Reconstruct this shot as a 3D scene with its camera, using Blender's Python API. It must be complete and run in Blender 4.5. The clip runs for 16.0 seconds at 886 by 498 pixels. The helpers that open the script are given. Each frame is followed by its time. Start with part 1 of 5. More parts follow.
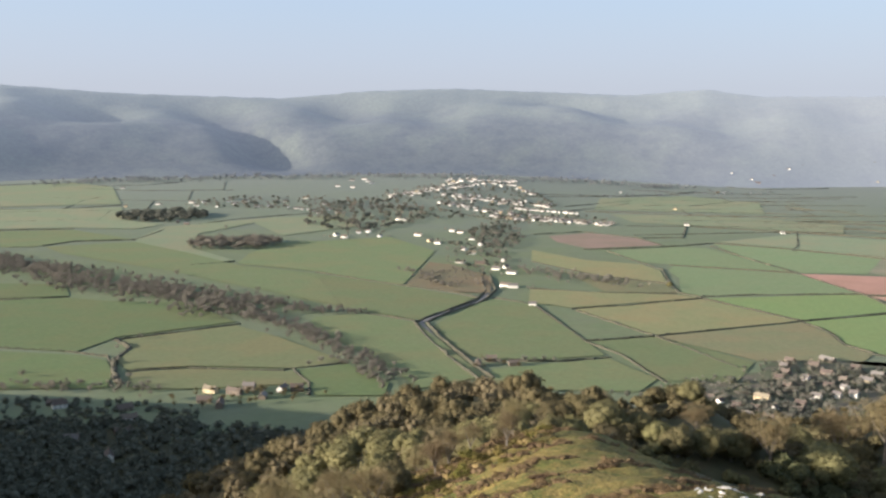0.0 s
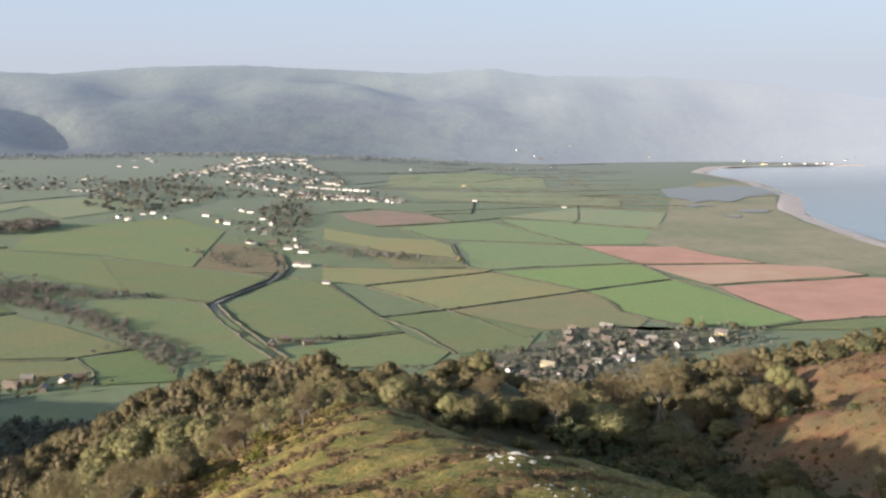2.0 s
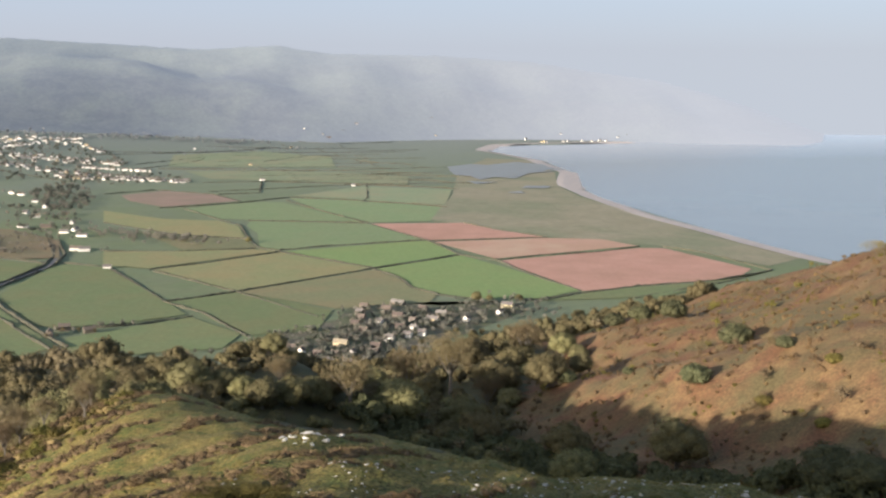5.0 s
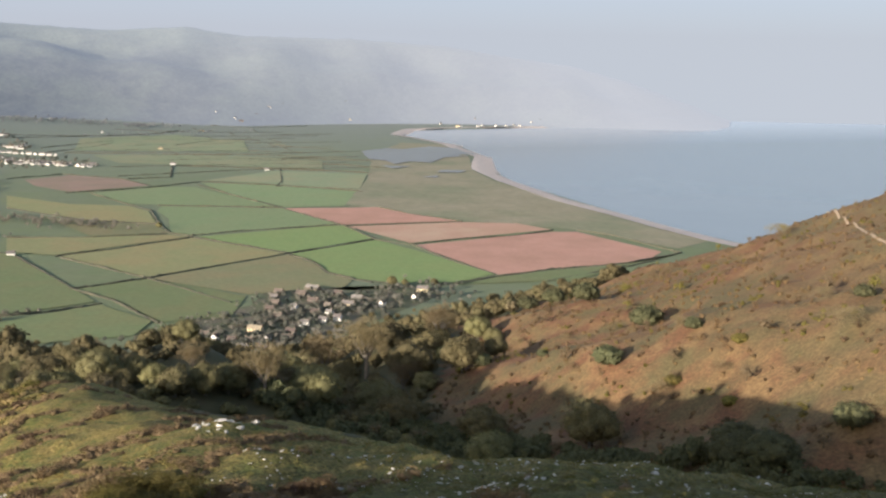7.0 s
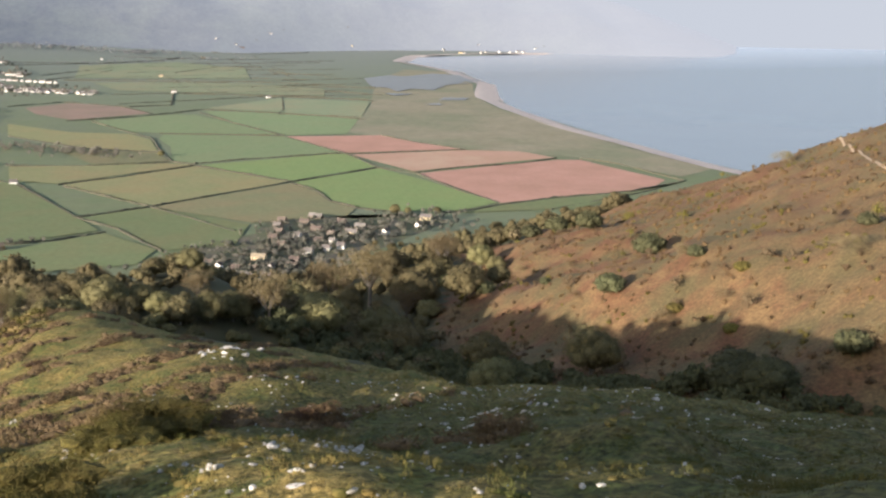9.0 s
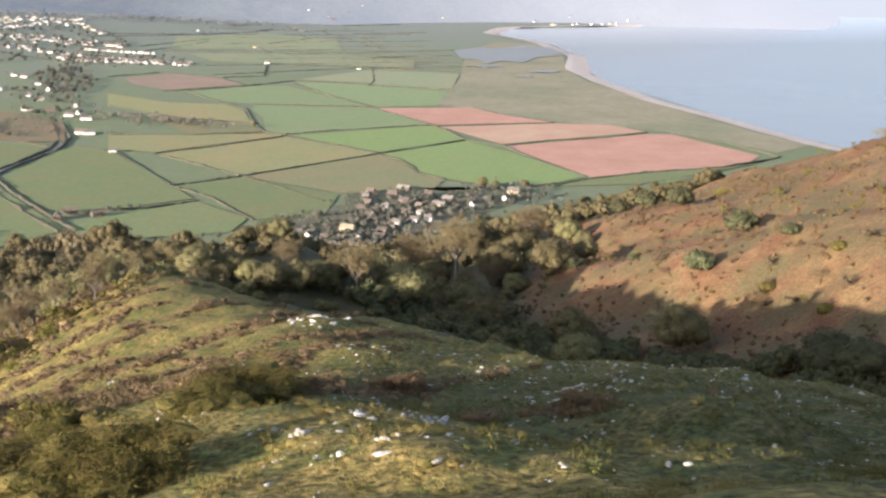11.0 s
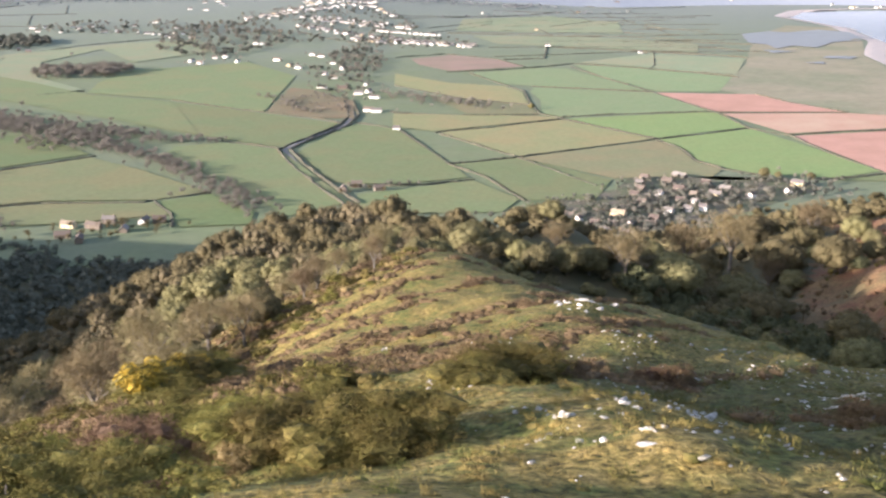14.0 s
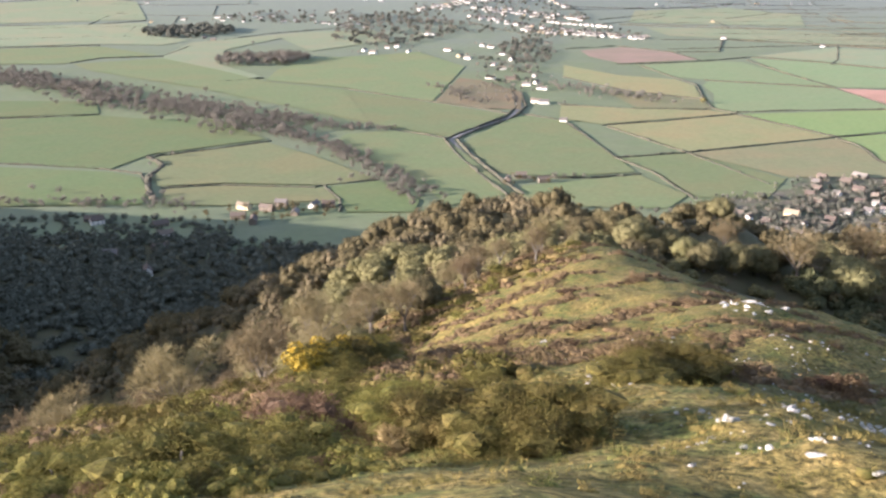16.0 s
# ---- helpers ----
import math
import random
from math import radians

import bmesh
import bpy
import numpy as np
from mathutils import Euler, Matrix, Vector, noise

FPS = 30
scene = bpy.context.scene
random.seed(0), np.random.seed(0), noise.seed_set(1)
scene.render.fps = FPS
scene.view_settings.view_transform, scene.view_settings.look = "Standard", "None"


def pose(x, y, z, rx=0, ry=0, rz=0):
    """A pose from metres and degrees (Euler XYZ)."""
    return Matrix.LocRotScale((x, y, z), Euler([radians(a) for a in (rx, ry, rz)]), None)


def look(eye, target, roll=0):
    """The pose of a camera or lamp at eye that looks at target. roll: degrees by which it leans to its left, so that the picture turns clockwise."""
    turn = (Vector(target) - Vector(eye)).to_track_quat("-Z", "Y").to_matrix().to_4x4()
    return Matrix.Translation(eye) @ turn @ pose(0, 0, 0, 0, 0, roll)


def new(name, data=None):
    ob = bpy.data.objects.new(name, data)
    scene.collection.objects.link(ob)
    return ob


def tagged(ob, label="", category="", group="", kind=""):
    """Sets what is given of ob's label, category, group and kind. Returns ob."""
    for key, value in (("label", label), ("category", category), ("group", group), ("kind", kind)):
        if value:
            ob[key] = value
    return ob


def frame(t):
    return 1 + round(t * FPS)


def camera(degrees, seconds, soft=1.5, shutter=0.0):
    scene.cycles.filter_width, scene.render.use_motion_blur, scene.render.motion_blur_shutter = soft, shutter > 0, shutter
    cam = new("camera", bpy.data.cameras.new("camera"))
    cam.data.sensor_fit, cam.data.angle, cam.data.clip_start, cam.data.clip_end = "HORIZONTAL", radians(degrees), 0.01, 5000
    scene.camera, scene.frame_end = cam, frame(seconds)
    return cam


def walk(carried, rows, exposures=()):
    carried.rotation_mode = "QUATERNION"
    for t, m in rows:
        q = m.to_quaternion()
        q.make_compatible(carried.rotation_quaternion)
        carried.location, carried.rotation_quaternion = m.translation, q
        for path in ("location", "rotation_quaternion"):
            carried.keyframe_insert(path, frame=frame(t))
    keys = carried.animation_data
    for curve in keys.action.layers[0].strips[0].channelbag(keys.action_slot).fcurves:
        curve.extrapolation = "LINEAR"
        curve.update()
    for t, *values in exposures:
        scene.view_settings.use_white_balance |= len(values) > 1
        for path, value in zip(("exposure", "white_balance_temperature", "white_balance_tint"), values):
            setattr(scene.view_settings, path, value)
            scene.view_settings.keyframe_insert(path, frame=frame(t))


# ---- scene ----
cam = camera(46.28, 16.0, soft=2.35, shutter=0.4)
EYE = 240.0
# seconds, heading (clockwise), pitch, lean to the right
TURNS = [
    (0, 0.00, -7.00, 0.00),
    (0.5, 2.72, -7.31, 0.02),
    (1, 5.87, -7.65, -0.06),
    (1.5, 8.78, -7.95, -0.11),
    (2, 11.51, -8.19, -0.19),
    (2.5, 13.51, -8.46, -0.28),
    (3, 16.14, -8.73, -0.43),
    (3.5, 18.13, -8.93, -0.47),
    (4, 19.78, -8.98, -0.54),
    (4.5, 21.44, -9.13, -0.63),
    (5, 23.12, -9.29, -0.71),
    (7.5, 28.32, -10.62, -1.19),
    (8, 28.29, -11.87, -1.11),
    (10.5, 24.70, -15.47, -1.03),
    (11, 22.72, -15.62, -0.92),
    (11.5, 20.87, -16.11, -0.72),
    (12, 18.78, -16.38, -0.62),
    (12.5, 16.33, -16.55, -0.57),
    (13, 13.29, -16.65, -0.39),
    (13.5, 10.51, -16.61, -0.20),
    (14, 7.60, -16.65, 0.01),
    (14.5, 5.03, -16.88, 0.24),
    (15, 2.50, -17.00, 0.37),
    (15.5, 0.34, -17.06, 0.40),
    (16, -1.59, -17.09, 0.44),
]
# the lens is held at arm's length in front of the body that turns
ARM = 0.35


def held(turn, pitch, lean):
    a = radians(turn)
    return pose(ARM * math.sin(a), ARM * math.cos(a) - ARM, EYE, 90 + pitch, lean, -turn)


walk(cam, [(t, held(turn, pitch, lean)) for t, turn, pitch, lean in TURNS], [(0.0, 1.19, 6250, 12), (2.5, 1.22, 6280, 12), (5.0, 1.12, 6320, 12), (7.5, 1.08, 6350, 12), (8.2, 1.1, 6350, 13), (10.3, 1.44, 6330, 15), (11.5, 1.6, 6230, 17), (16.0, 1.84, 6040, 21)])
# ---- light: hazy low sun, pale sky ----
SUN_TURN, SUN_HEIGHT = -104.0, 11.9  # degrees clockwise from +y, and above the horizon
world = bpy.data.worlds.new("world")
scene.world = world
world.use_nodes = True
wn, wl = world.node_tree.nodes, world.node_tree.links
wn.clear()
w_out = wn.new("ShaderNodeOutputWorld")
w_bg = wn.new("ShaderNodeBackground")
w_bg.inputs["Strength"].default_value = 0.12
w_sky = wn.new("ShaderNodeTexSky")
w_sky.sky_type, w_sky.sun_disc = "NISHITA", False
w_sky.sun_elevation, w_sky.sun_rotation = radians(SUN_HEIGHT), radians(SUN_TURN)
w_sky.air_density, w_sky.dust_density, w_sky.ozone_density = 1.0, 2.5, 1.0
# a hazy day: below the horizon the sky's lowest haze goes on, and thin white haze veils it all
w_co = wn.new("ShaderNodeTexCoord")
w_sep, w_com, w_top = wn.new("ShaderNodeSeparateXYZ"), wn.new("ShaderNodeCombineXYZ"), wn.new("ShaderNodeMath")
w_top.operation = "MAXIMUM"
w_top.inputs[1].default_value = 0.03
wl.new(w_co.outputs["Generated"], w_sep.inputs[0])
wl.new(w_sep.outputs["Z"], w_top.inputs[0])
for k, sock in ((0, w_sep.outputs["X"]), (1, w_sep.outputs["Y"]), (2, w_top.outputs[0])):
    wl.new(sock, w_com.inputs[k])
wl.new(w_com.outputs[0], w_sky.inputs["Vector"])
w_mix = wn.new("ShaderNodeMix")
w_mix.data_type = "RGBA"
w_veil = wn.new("ShaderNodeMapRange")
w_veil.inputs["From Min"].default_value, w_veil.inputs["From Max"].default_value = 0.06, 0.42
w_veil.inputs["To Min"].default_value, w_veil.inputs["To Max"].default_value = 0.85, 0.25
wl.new(w_sep.outputs["Z"], w_veil.inputs["Value"])
wl.new(w_veil.outputs[0], w_mix.inputs["Factor"])
w_haze = wn.new("ShaderNodeMix")
w_haze.data_type = "RGBA"
w_haze.inputs["A"].default_value, w_haze.inputs["B"].default_value = (2.2, 2.41, 2.78, 1), (1.9, 2.38, 3.15, 1)
w_rise = wn.new("ShaderNodeMapRange")
w_rise.inputs["From Min"].default_value, w_rise.inputs["From Max"].default_value = 0.03, 0.13
wl.new(w_sep.outputs["Z"], w_rise.inputs["Value"])
wl.new(w_rise.outputs[0], w_haze.inputs["Factor"])
wl.new(w_haze.outputs["Result"], w_mix.inputs["B"])
wl.new(w_sky.outputs[0], w_mix.inputs["A"])
wl.new(w_mix.outputs["Result"], w_bg.inputs["Color"])
wl.new(w_bg.outputs[0], w_out.inputs["Surface"])

sun = new("sun", bpy.data.lights.new("sun", "SUN"))
sun.data.energy, sun.data.angle, sun.data.color = 5.0, radians(0.6), (1.0, 0.90, 0.78)
_a, _e = radians(SUN_TURN), radians(SUN_HEIGHT)
sun.matrix_world = look((math.sin(_a) * math.cos(_e) * 900, math.cos(_a) * math.cos(_e) * 900, math.sin(_e) * 900 + 300), (0, 0, 300))

# ---- materials ----
def material(name, base, second=None, scale=1.0, rough=0.9, bump=0.0, bump_scale=None, third=None, third_scale=None, per_object=0.0, low=0.35, high=0.65, spec=0.2, fine=0.0, fine_scale=None, rise=(), zone=None, glow=None, leaf=0.0):
    """Two or three colours mixed by noise at real size (metres), with relief and a slight change from piece to piece."""
    m = bpy.data.materials.new(name)
    m.use_nodes = True
    n, l = m.node_tree.nodes, m.node_tree.links
    b = n["Principled BSDF"]
    b.inputs["Roughness"].default_value = rough
    b.inputs["Specular IOR Level"].default_value = spec
    geo = n.new("ShaderNodeNewGeometry")

    def blotch(size, detail=5.0):
        t = n.new("ShaderNodeTexNoise")
        t.inputs["Scale"].default_value = 1.0 / size
        t.inputs["Detail"].default_value = detail
        t.inputs["Roughness"].default_value = 0.65
        l.new(geo.outputs["Position"], t.inputs["Vector"])
        return t.outputs["Fac"]

    def ramp(fac, a, b_):
        r = n.new("ShaderNodeMapRange")
        r.inputs["From Min"].default_value, r.inputs["From Max"].default_value = a, b_
        l.new(fac, r.inputs["Value"])
        return r.outputs[0]

    def mix(fac, a, b_, mode="MIX"):
        x = n.new("ShaderNodeMix")
        x.data_type, x.blend_type = "RGBA", mode
        if isinstance(fac, float):
            x.inputs["Factor"].default_value = fac
        else:
            l.new(fac, x.inputs["Factor"])
        for sock, v in ((x.inputs["A"], a), (x.inputs["B"], b_)):
            if isinstance(v, tuple):
                sock.default_value = (*v, 1)
            else:
                l.new(v, sock)
        return x.outputs["Result"]

    col = base
    if second:
        col = mix(ramp(blotch(scale), low, high), base, second)
    if third:
        col = mix(ramp(blotch(third_scale or scale * 6, 3.0), 0.45, 0.62), col, third)
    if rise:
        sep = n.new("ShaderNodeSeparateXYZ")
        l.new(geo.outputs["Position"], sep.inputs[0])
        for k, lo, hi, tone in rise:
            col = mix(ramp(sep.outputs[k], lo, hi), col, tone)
    if zone:  # greener growth by plan, ragged edge, its colour darkened to add to the shade
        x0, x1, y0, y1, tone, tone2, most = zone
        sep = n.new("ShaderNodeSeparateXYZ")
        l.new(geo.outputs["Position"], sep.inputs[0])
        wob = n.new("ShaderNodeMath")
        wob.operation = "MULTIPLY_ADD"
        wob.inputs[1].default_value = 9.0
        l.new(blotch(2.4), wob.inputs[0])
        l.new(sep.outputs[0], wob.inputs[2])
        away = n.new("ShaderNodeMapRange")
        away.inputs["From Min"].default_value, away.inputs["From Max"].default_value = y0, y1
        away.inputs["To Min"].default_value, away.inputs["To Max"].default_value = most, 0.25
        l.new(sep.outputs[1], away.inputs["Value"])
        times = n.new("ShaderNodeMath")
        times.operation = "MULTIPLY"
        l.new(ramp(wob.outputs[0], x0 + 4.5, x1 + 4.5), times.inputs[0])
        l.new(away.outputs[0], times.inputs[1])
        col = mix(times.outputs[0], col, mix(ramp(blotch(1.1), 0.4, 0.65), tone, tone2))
    if fine:
        g = ramp(blotch(fine_scale or scale * 0.1, 4.0), 0.3, 0.7)
        v = n.new("ShaderNodeMapRange")
        v.inputs["To Min"].default_value, v.inputs["To Max"].default_value = 1 - fine, 1 + fine
        l.new(g, v.inputs["Value"])
        cc = n.new("ShaderNodeCombineColor")
        for k in range(3):
            l.new(v.outputs[0], cc.inputs[k])
        col = mix(1.0, col, cc.outputs[0], "MULTIPLY")
    if per_object:
        info = n.new("ShaderNodeObjectInfo")
        hsv = n.new("ShaderNodeHueSaturation")
        v = n.new("ShaderNodeMapRange")
        v.inputs["To Min"].default_value, v.inputs["To Max"].default_value = 1 - per_object, 1 + per_object
        h = n.new("ShaderNodeMapRange")
        h.inputs["To Min"].default_value, h.inputs["To Max"].default_value = 0.5 - per_object * 0.06, 0.5 + per_object * 0.06
        l.new(info.outputs["Random"], v.inputs["Value"])
        l.new(info.outputs["Random"], h.inputs["Value"])
        l.new(v.outputs[0], hsv.inputs["Value"])
        l.new(h.outputs[0], hsv.inputs["Hue"])
        if isinstance(col, tuple):
            hsv.inputs["Color"].default_value = (*col, 1)
        else:
            l.new(col, hsv.inputs["Color"])
        col = hsv.outputs[0]
    if isinstance(col, tuple):
        b.inputs["Base Color"].default_value = (*col, 1)
    else:
        l.new(col, b.inputs["Base Color"])
    if leaf:  # light that comes through leaves and twigs
        thin = n.new("ShaderNodeBsdfTranslucent")
        if isinstance(col, tuple):
            thin.inputs["Color"].default_value = (*col, 1)
        else:
            l.new(col, thin.inputs["Color"])
        both = n.new("ShaderNodeMixShader")
        both.inputs[0].default_value = leaf
        l.new(b.outputs[0], both.inputs[1])
        l.new(thin.outputs[0], both.inputs[2])
        l.new(both.outputs[0], n["Material Output"].inputs["Surface"])
    if glow:  # a far backdrop's haze put into emission, gaining on the land with distance
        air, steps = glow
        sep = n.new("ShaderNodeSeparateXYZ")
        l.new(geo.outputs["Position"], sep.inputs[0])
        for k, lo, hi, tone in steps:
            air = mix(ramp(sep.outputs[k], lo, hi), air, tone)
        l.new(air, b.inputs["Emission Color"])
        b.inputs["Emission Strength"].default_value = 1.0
    if bump:
        bp = n.new("ShaderNodeBump")
        bp.inputs["Strength"].default_value = 1.0
        bp.inputs["Distance"].default_value = bump
        l.new(blotch(bump_scale or scale), bp.inputs["Height"])
        l.new(bp.outputs[0], b.inputs["Normal"])
    return m


# zone tones: greener grass, darkened where the slope turns from the sun
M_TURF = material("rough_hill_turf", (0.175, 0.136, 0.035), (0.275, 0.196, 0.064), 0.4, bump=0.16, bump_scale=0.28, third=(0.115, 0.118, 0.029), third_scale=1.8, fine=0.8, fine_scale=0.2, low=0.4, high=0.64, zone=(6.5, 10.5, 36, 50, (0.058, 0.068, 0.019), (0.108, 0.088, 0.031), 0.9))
M_BRACKEN = material("dead_bracken", (0.135, 0.066, 0.033), (0.178, 0.11, 0.05), 7, bump=0.1, bump_scale=1.2, third=(0.102, 0.08, 0.036), third_scale=18, fine=0.4, fine_scale=0.7, low=0.42, high=0.6, rise=((2, 182, 225, (0.128, 0.098, 0.044)),))
M_FROND = material("dead_fronds", (0.15, 0.092, 0.044), (0.185, 0.125, 0.058), 9, fine=0.4, fine_scale=0.8, leaf=0.25)
M_WOODFLOOR = material("leaf_litter", (0.10, 0.082, 0.045), (0.078, 0.078, 0.034), 4, bump=0.3, bump_scale=1.2, third=(0.07, 0.066, 0.035), third_scale=14)
# the paler tone along y is distance haze put into the base colour
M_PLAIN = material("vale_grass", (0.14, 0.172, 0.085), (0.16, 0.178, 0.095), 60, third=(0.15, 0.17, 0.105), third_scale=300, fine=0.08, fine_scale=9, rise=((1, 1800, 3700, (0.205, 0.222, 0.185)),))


def pasture(name, r, g, b, worn=0.1):
    """Grass of one field: mown streaks, worn and lush patches."""
    r, g, b = r * 1.16, g * 1.09, b * 0.96
    return material(name, (r, g, b), (r * 1.12, g * 1.02, b * 1.1), 35, third=(r * (1 + worn * 2), g * 0.99, b * 1.05), third_scale=110, fine=0.10, fine_scale=6, low=0.3, high=0.7, per_object=0.07)


M_GREEN = pasture("pasture_green", 0.1265, 0.1683, 0.0809)
M_GREEN_LEAF = pasture("pasture_leaf_green", 0.1, 0.142, 0.062)
M_GREEN_BRIGHT = pasture("young_corn", 0.162, 0.243, 0.0972, 0.05)
M_GREEN_COOL = pasture("winter_corn", 0.1584, 0.2226, 0.1156, 0.05)
M_GREEN_PALE = pasture("pale_pasture", 0.1749, 0.2205, 0.1357)
M_OLIVE = pasture("stubble_olive", 0.1814, 0.1966, 0.0994)
M_OLIVE_DARK = pasture("stubble_dark", 0.1534, 0.1685, 0.0929)
M_OLIVE_GREEN = pasture("tired_pasture", 0.128, 0.152, 0.076)
M_ORCHARD = pasture("orchard_grass", 0.152, 0.147, 0.087)
M_PLOUGH = material("red_ploughed_soil", (0.42, 0.23, 0.165), (0.46, 0.26, 0.19), 40, third=(0.38, 0.215, 0.15), third_scale=140, fine=0.07, fine_scale=5)
M_PLOUGH_PALE = material("pale_red_soil", (0.44, 0.27, 0.19), (0.40, 0.25, 0.165), 45, third=(0.45, 0.31, 0.21), third_scale=120, fine=0.07, fine_scale=5)
M_PLOUGH_DARK = material("damp_red_soil", (0.265, 0.18, 0.135), (0.29, 0.205, 0.15), 40, third=(0.24, 0.18, 0.125), third_scale=110, fine=0.07, fine_scale=5)
M_MARSH = material("marsh_grass", (0.24, 0.215, 0.135), (0.275, 0.24, 0.16), 60, third=(0.20, 0.20, 0.12), third_scale=230, fine=0.12, fine_scale=12)
M_SHINGLE = material("shingle", (0.56, 0.47, 0.40), (0.46, 0.39, 0.34), 16, bump=0.3, bump_scale=3)
M_SEA = material("sea_water", (0.195, 0.212, 0.212), (0.21, 0.226, 0.225), 260, rough=0.22, spec=0.3, bump=0.06, bump_scale=7)
# haze put into emission, growing with height and x; base colour fades along x
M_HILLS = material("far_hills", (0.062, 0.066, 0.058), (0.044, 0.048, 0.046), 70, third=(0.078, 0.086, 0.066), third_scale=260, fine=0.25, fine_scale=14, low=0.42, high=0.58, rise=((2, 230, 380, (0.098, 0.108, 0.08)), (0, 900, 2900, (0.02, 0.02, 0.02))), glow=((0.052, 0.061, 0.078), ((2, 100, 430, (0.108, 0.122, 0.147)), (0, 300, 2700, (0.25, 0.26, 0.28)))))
M_HEDGE = material("winter_hedge", (0.092, 0.083, 0.058), (0.074, 0.072, 0.048), 6, bump=0.5, bump_scale=1.5, per_object=0.15)
M_WET = material("wet_saltings", (0.235, 0.24, 0.225), (0.215, 0.215, 0.19), 30, rough=0.5, spec=0.25)
M_GARDEN = material("village_gardens", (0.125, 0.118, 0.072), (0.11, 0.126, 0.064), 9, third=(0.14, 0.12, 0.085), third_scale=25, fine=0.2, fine_scale=3)
M_LANE = material("lane_tarmac", (0.17, 0.16, 0.15), (0.20, 0.185, 0.165), 9)
M_PATH = material("trodden_path", (0.33, 0.25, 0.165), (0.28, 0.21, 0.14), 3)
M_BARK = material("bark", (0.13, 0.11, 0.085), (0.20, 0.18, 0.15), 0.6, bump=0.05, bump_scale=0.2)
M_HOLM = material("evergreen_oak_leaves", (0.148, 0.13, 0.058), (0.19, 0.162, 0.075), 1.3, per_object=0.3, fine=0.4, fine_scale=0.35, bump=0.2, bump_scale=0.4, leaf=0.3)
M_WOOD_NEAR = material("bare_hillside_crowns", (0.18, 0.142, 0.078), (0.145, 0.118, 0.064), 9, fine=0.35, fine_scale=0.8, bump=0.2, bump_scale=0.5, leaf=0.25)
# greyer than the hillside oaks, to stand for haze over the vale
M_HOLM_FAR = material("vale_evergreen_crowns", (0.105, 0.108, 0.082), (0.13, 0.128, 0.1), 8, fine=0.2, fine_scale=2.0, leaf=0.2)
M_VALLEY = material("shaded_valley_crowns", (0.1, 0.105, 0.076), (0.118, 0.12, 0.086), 30, fine=0.15, fine_scale=5.0)
M_HOLM_DARK = material("dark_evergreen_leaves", (0.085, 0.088, 0.042), (0.112, 0.11, 0.052), 1.3, per_object=0.2, fine=0.35, fine_scale=0.4, bump=0.2, bump_scale=0.5, leaf=0.25)
M_HOLM_PALE = material("pale_evergreen_leaves", (0.185, 0.163, 0.076), (0.15, 0.133, 0.06), 1.1, per_object=0.2, fine=0.4, fine_scale=0.3, bump=0.2, bump_scale=0.4, leaf=0.3)
M_TWIGS = material("bare_twigs", (0.215, 0.165, 0.085), (0.165, 0.13, 0.068), 1.5, per_object=0.25, leaf=0.2)
# grey winter twigs, paled further in colour to imitate vale haze
M_WOOD_FAR = material("bare_wood_crowns", (0.21, 0.187, 0.147), (0.172, 0.156, 0.122), 12, per_object=0.15, fine=0.2, fine_scale=2.2, leaf=0.25)
# near-neutral copy of the bare crowns, with haze put into its colour
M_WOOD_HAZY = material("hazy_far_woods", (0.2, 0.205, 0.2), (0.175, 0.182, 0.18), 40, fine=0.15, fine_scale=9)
M_GORSE = material("gorse", (0.1, 0.092, 0.021), (0.168, 0.134, 0.038), 0.35, per_object=0.25, fine=0.5, fine_scale=0.09, leaf=0.2)
M_GORSE_BLOOM = material("gorse_in_bloom", (0.50, 0.33, 0.03), (0.22, 0.18, 0.04), 0.3)
M_HEATHER = material("winter_heather", (0.11, 0.072, 0.04), (0.175, 0.118, 0.06), 0.5, per_object=0.3, fine=0.45, fine_scale=0.12, leaf=0.25)
M_BRACKEN_DRY = material("bracken_fronds", (0.25, 0.185, 0.08), (0.18, 0.125, 0.05), 0.5, per_object=0.2)
M_BRAMBLE = material("purple_bramble", (0.125, 0.078, 0.048), (0.165, 0.105, 0.06), 0.4, leaf=0.2)
# the blades share that zone: greener, with shade put into the colour
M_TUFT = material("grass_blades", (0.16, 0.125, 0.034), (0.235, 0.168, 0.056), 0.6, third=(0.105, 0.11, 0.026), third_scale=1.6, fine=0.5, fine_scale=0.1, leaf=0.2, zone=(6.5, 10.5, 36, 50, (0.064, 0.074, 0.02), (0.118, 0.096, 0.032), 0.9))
M_ROCK = material("pale_limestone", (0.62, 0.585, 0.52), (0.42, 0.395, 0.345), 0.12, bump=0.06, bump_scale=0.07, per_object=0.2, third=(0.29, 0.275, 0.225), third_scale=0.35)
M_WHITE = material("limewash", (0.80, 0.76, 0.68), (0.70, 0.65, 0.56), 3, per_object=0.12)
M_CREAM = material("cream_render", (0.76, 0.62, 0.38), (0.66, 0.53, 0.32), 3, per_object=0.15)
M_STONE = material("sandstone_wall", (0.22, 0.178, 0.135), (0.175, 0.142, 0.108), 1.2, per_object=0.15)
M_SLATE = material("slate_roof", (0.145, 0.13, 0.115), (0.185, 0.162, 0.142), 1.5, rough=0.6, per_object=0.2)
M_TILE = material("clay_tile_roof", (0.15, 0.118, 0.094), (0.12, 0.096, 0.078), 1.5, per_object=0.2)
M_THATCH = material("thatch", (0.27, 0.22, 0.15), (0.20, 0.165, 0.12), 1.2, bump=0.1, bump_scale=0.5, per_object=0.15)
M_GLASS = material("dark_window", (0.03, 0.035, 0.04), rough=0.08, spec=0.6)

# ---- the lie of the land (metres; the sea is at zero) ----
def step01(v):
    v = np.clip(v, 0, 1)
    return v * v * (3 - 2 * v)


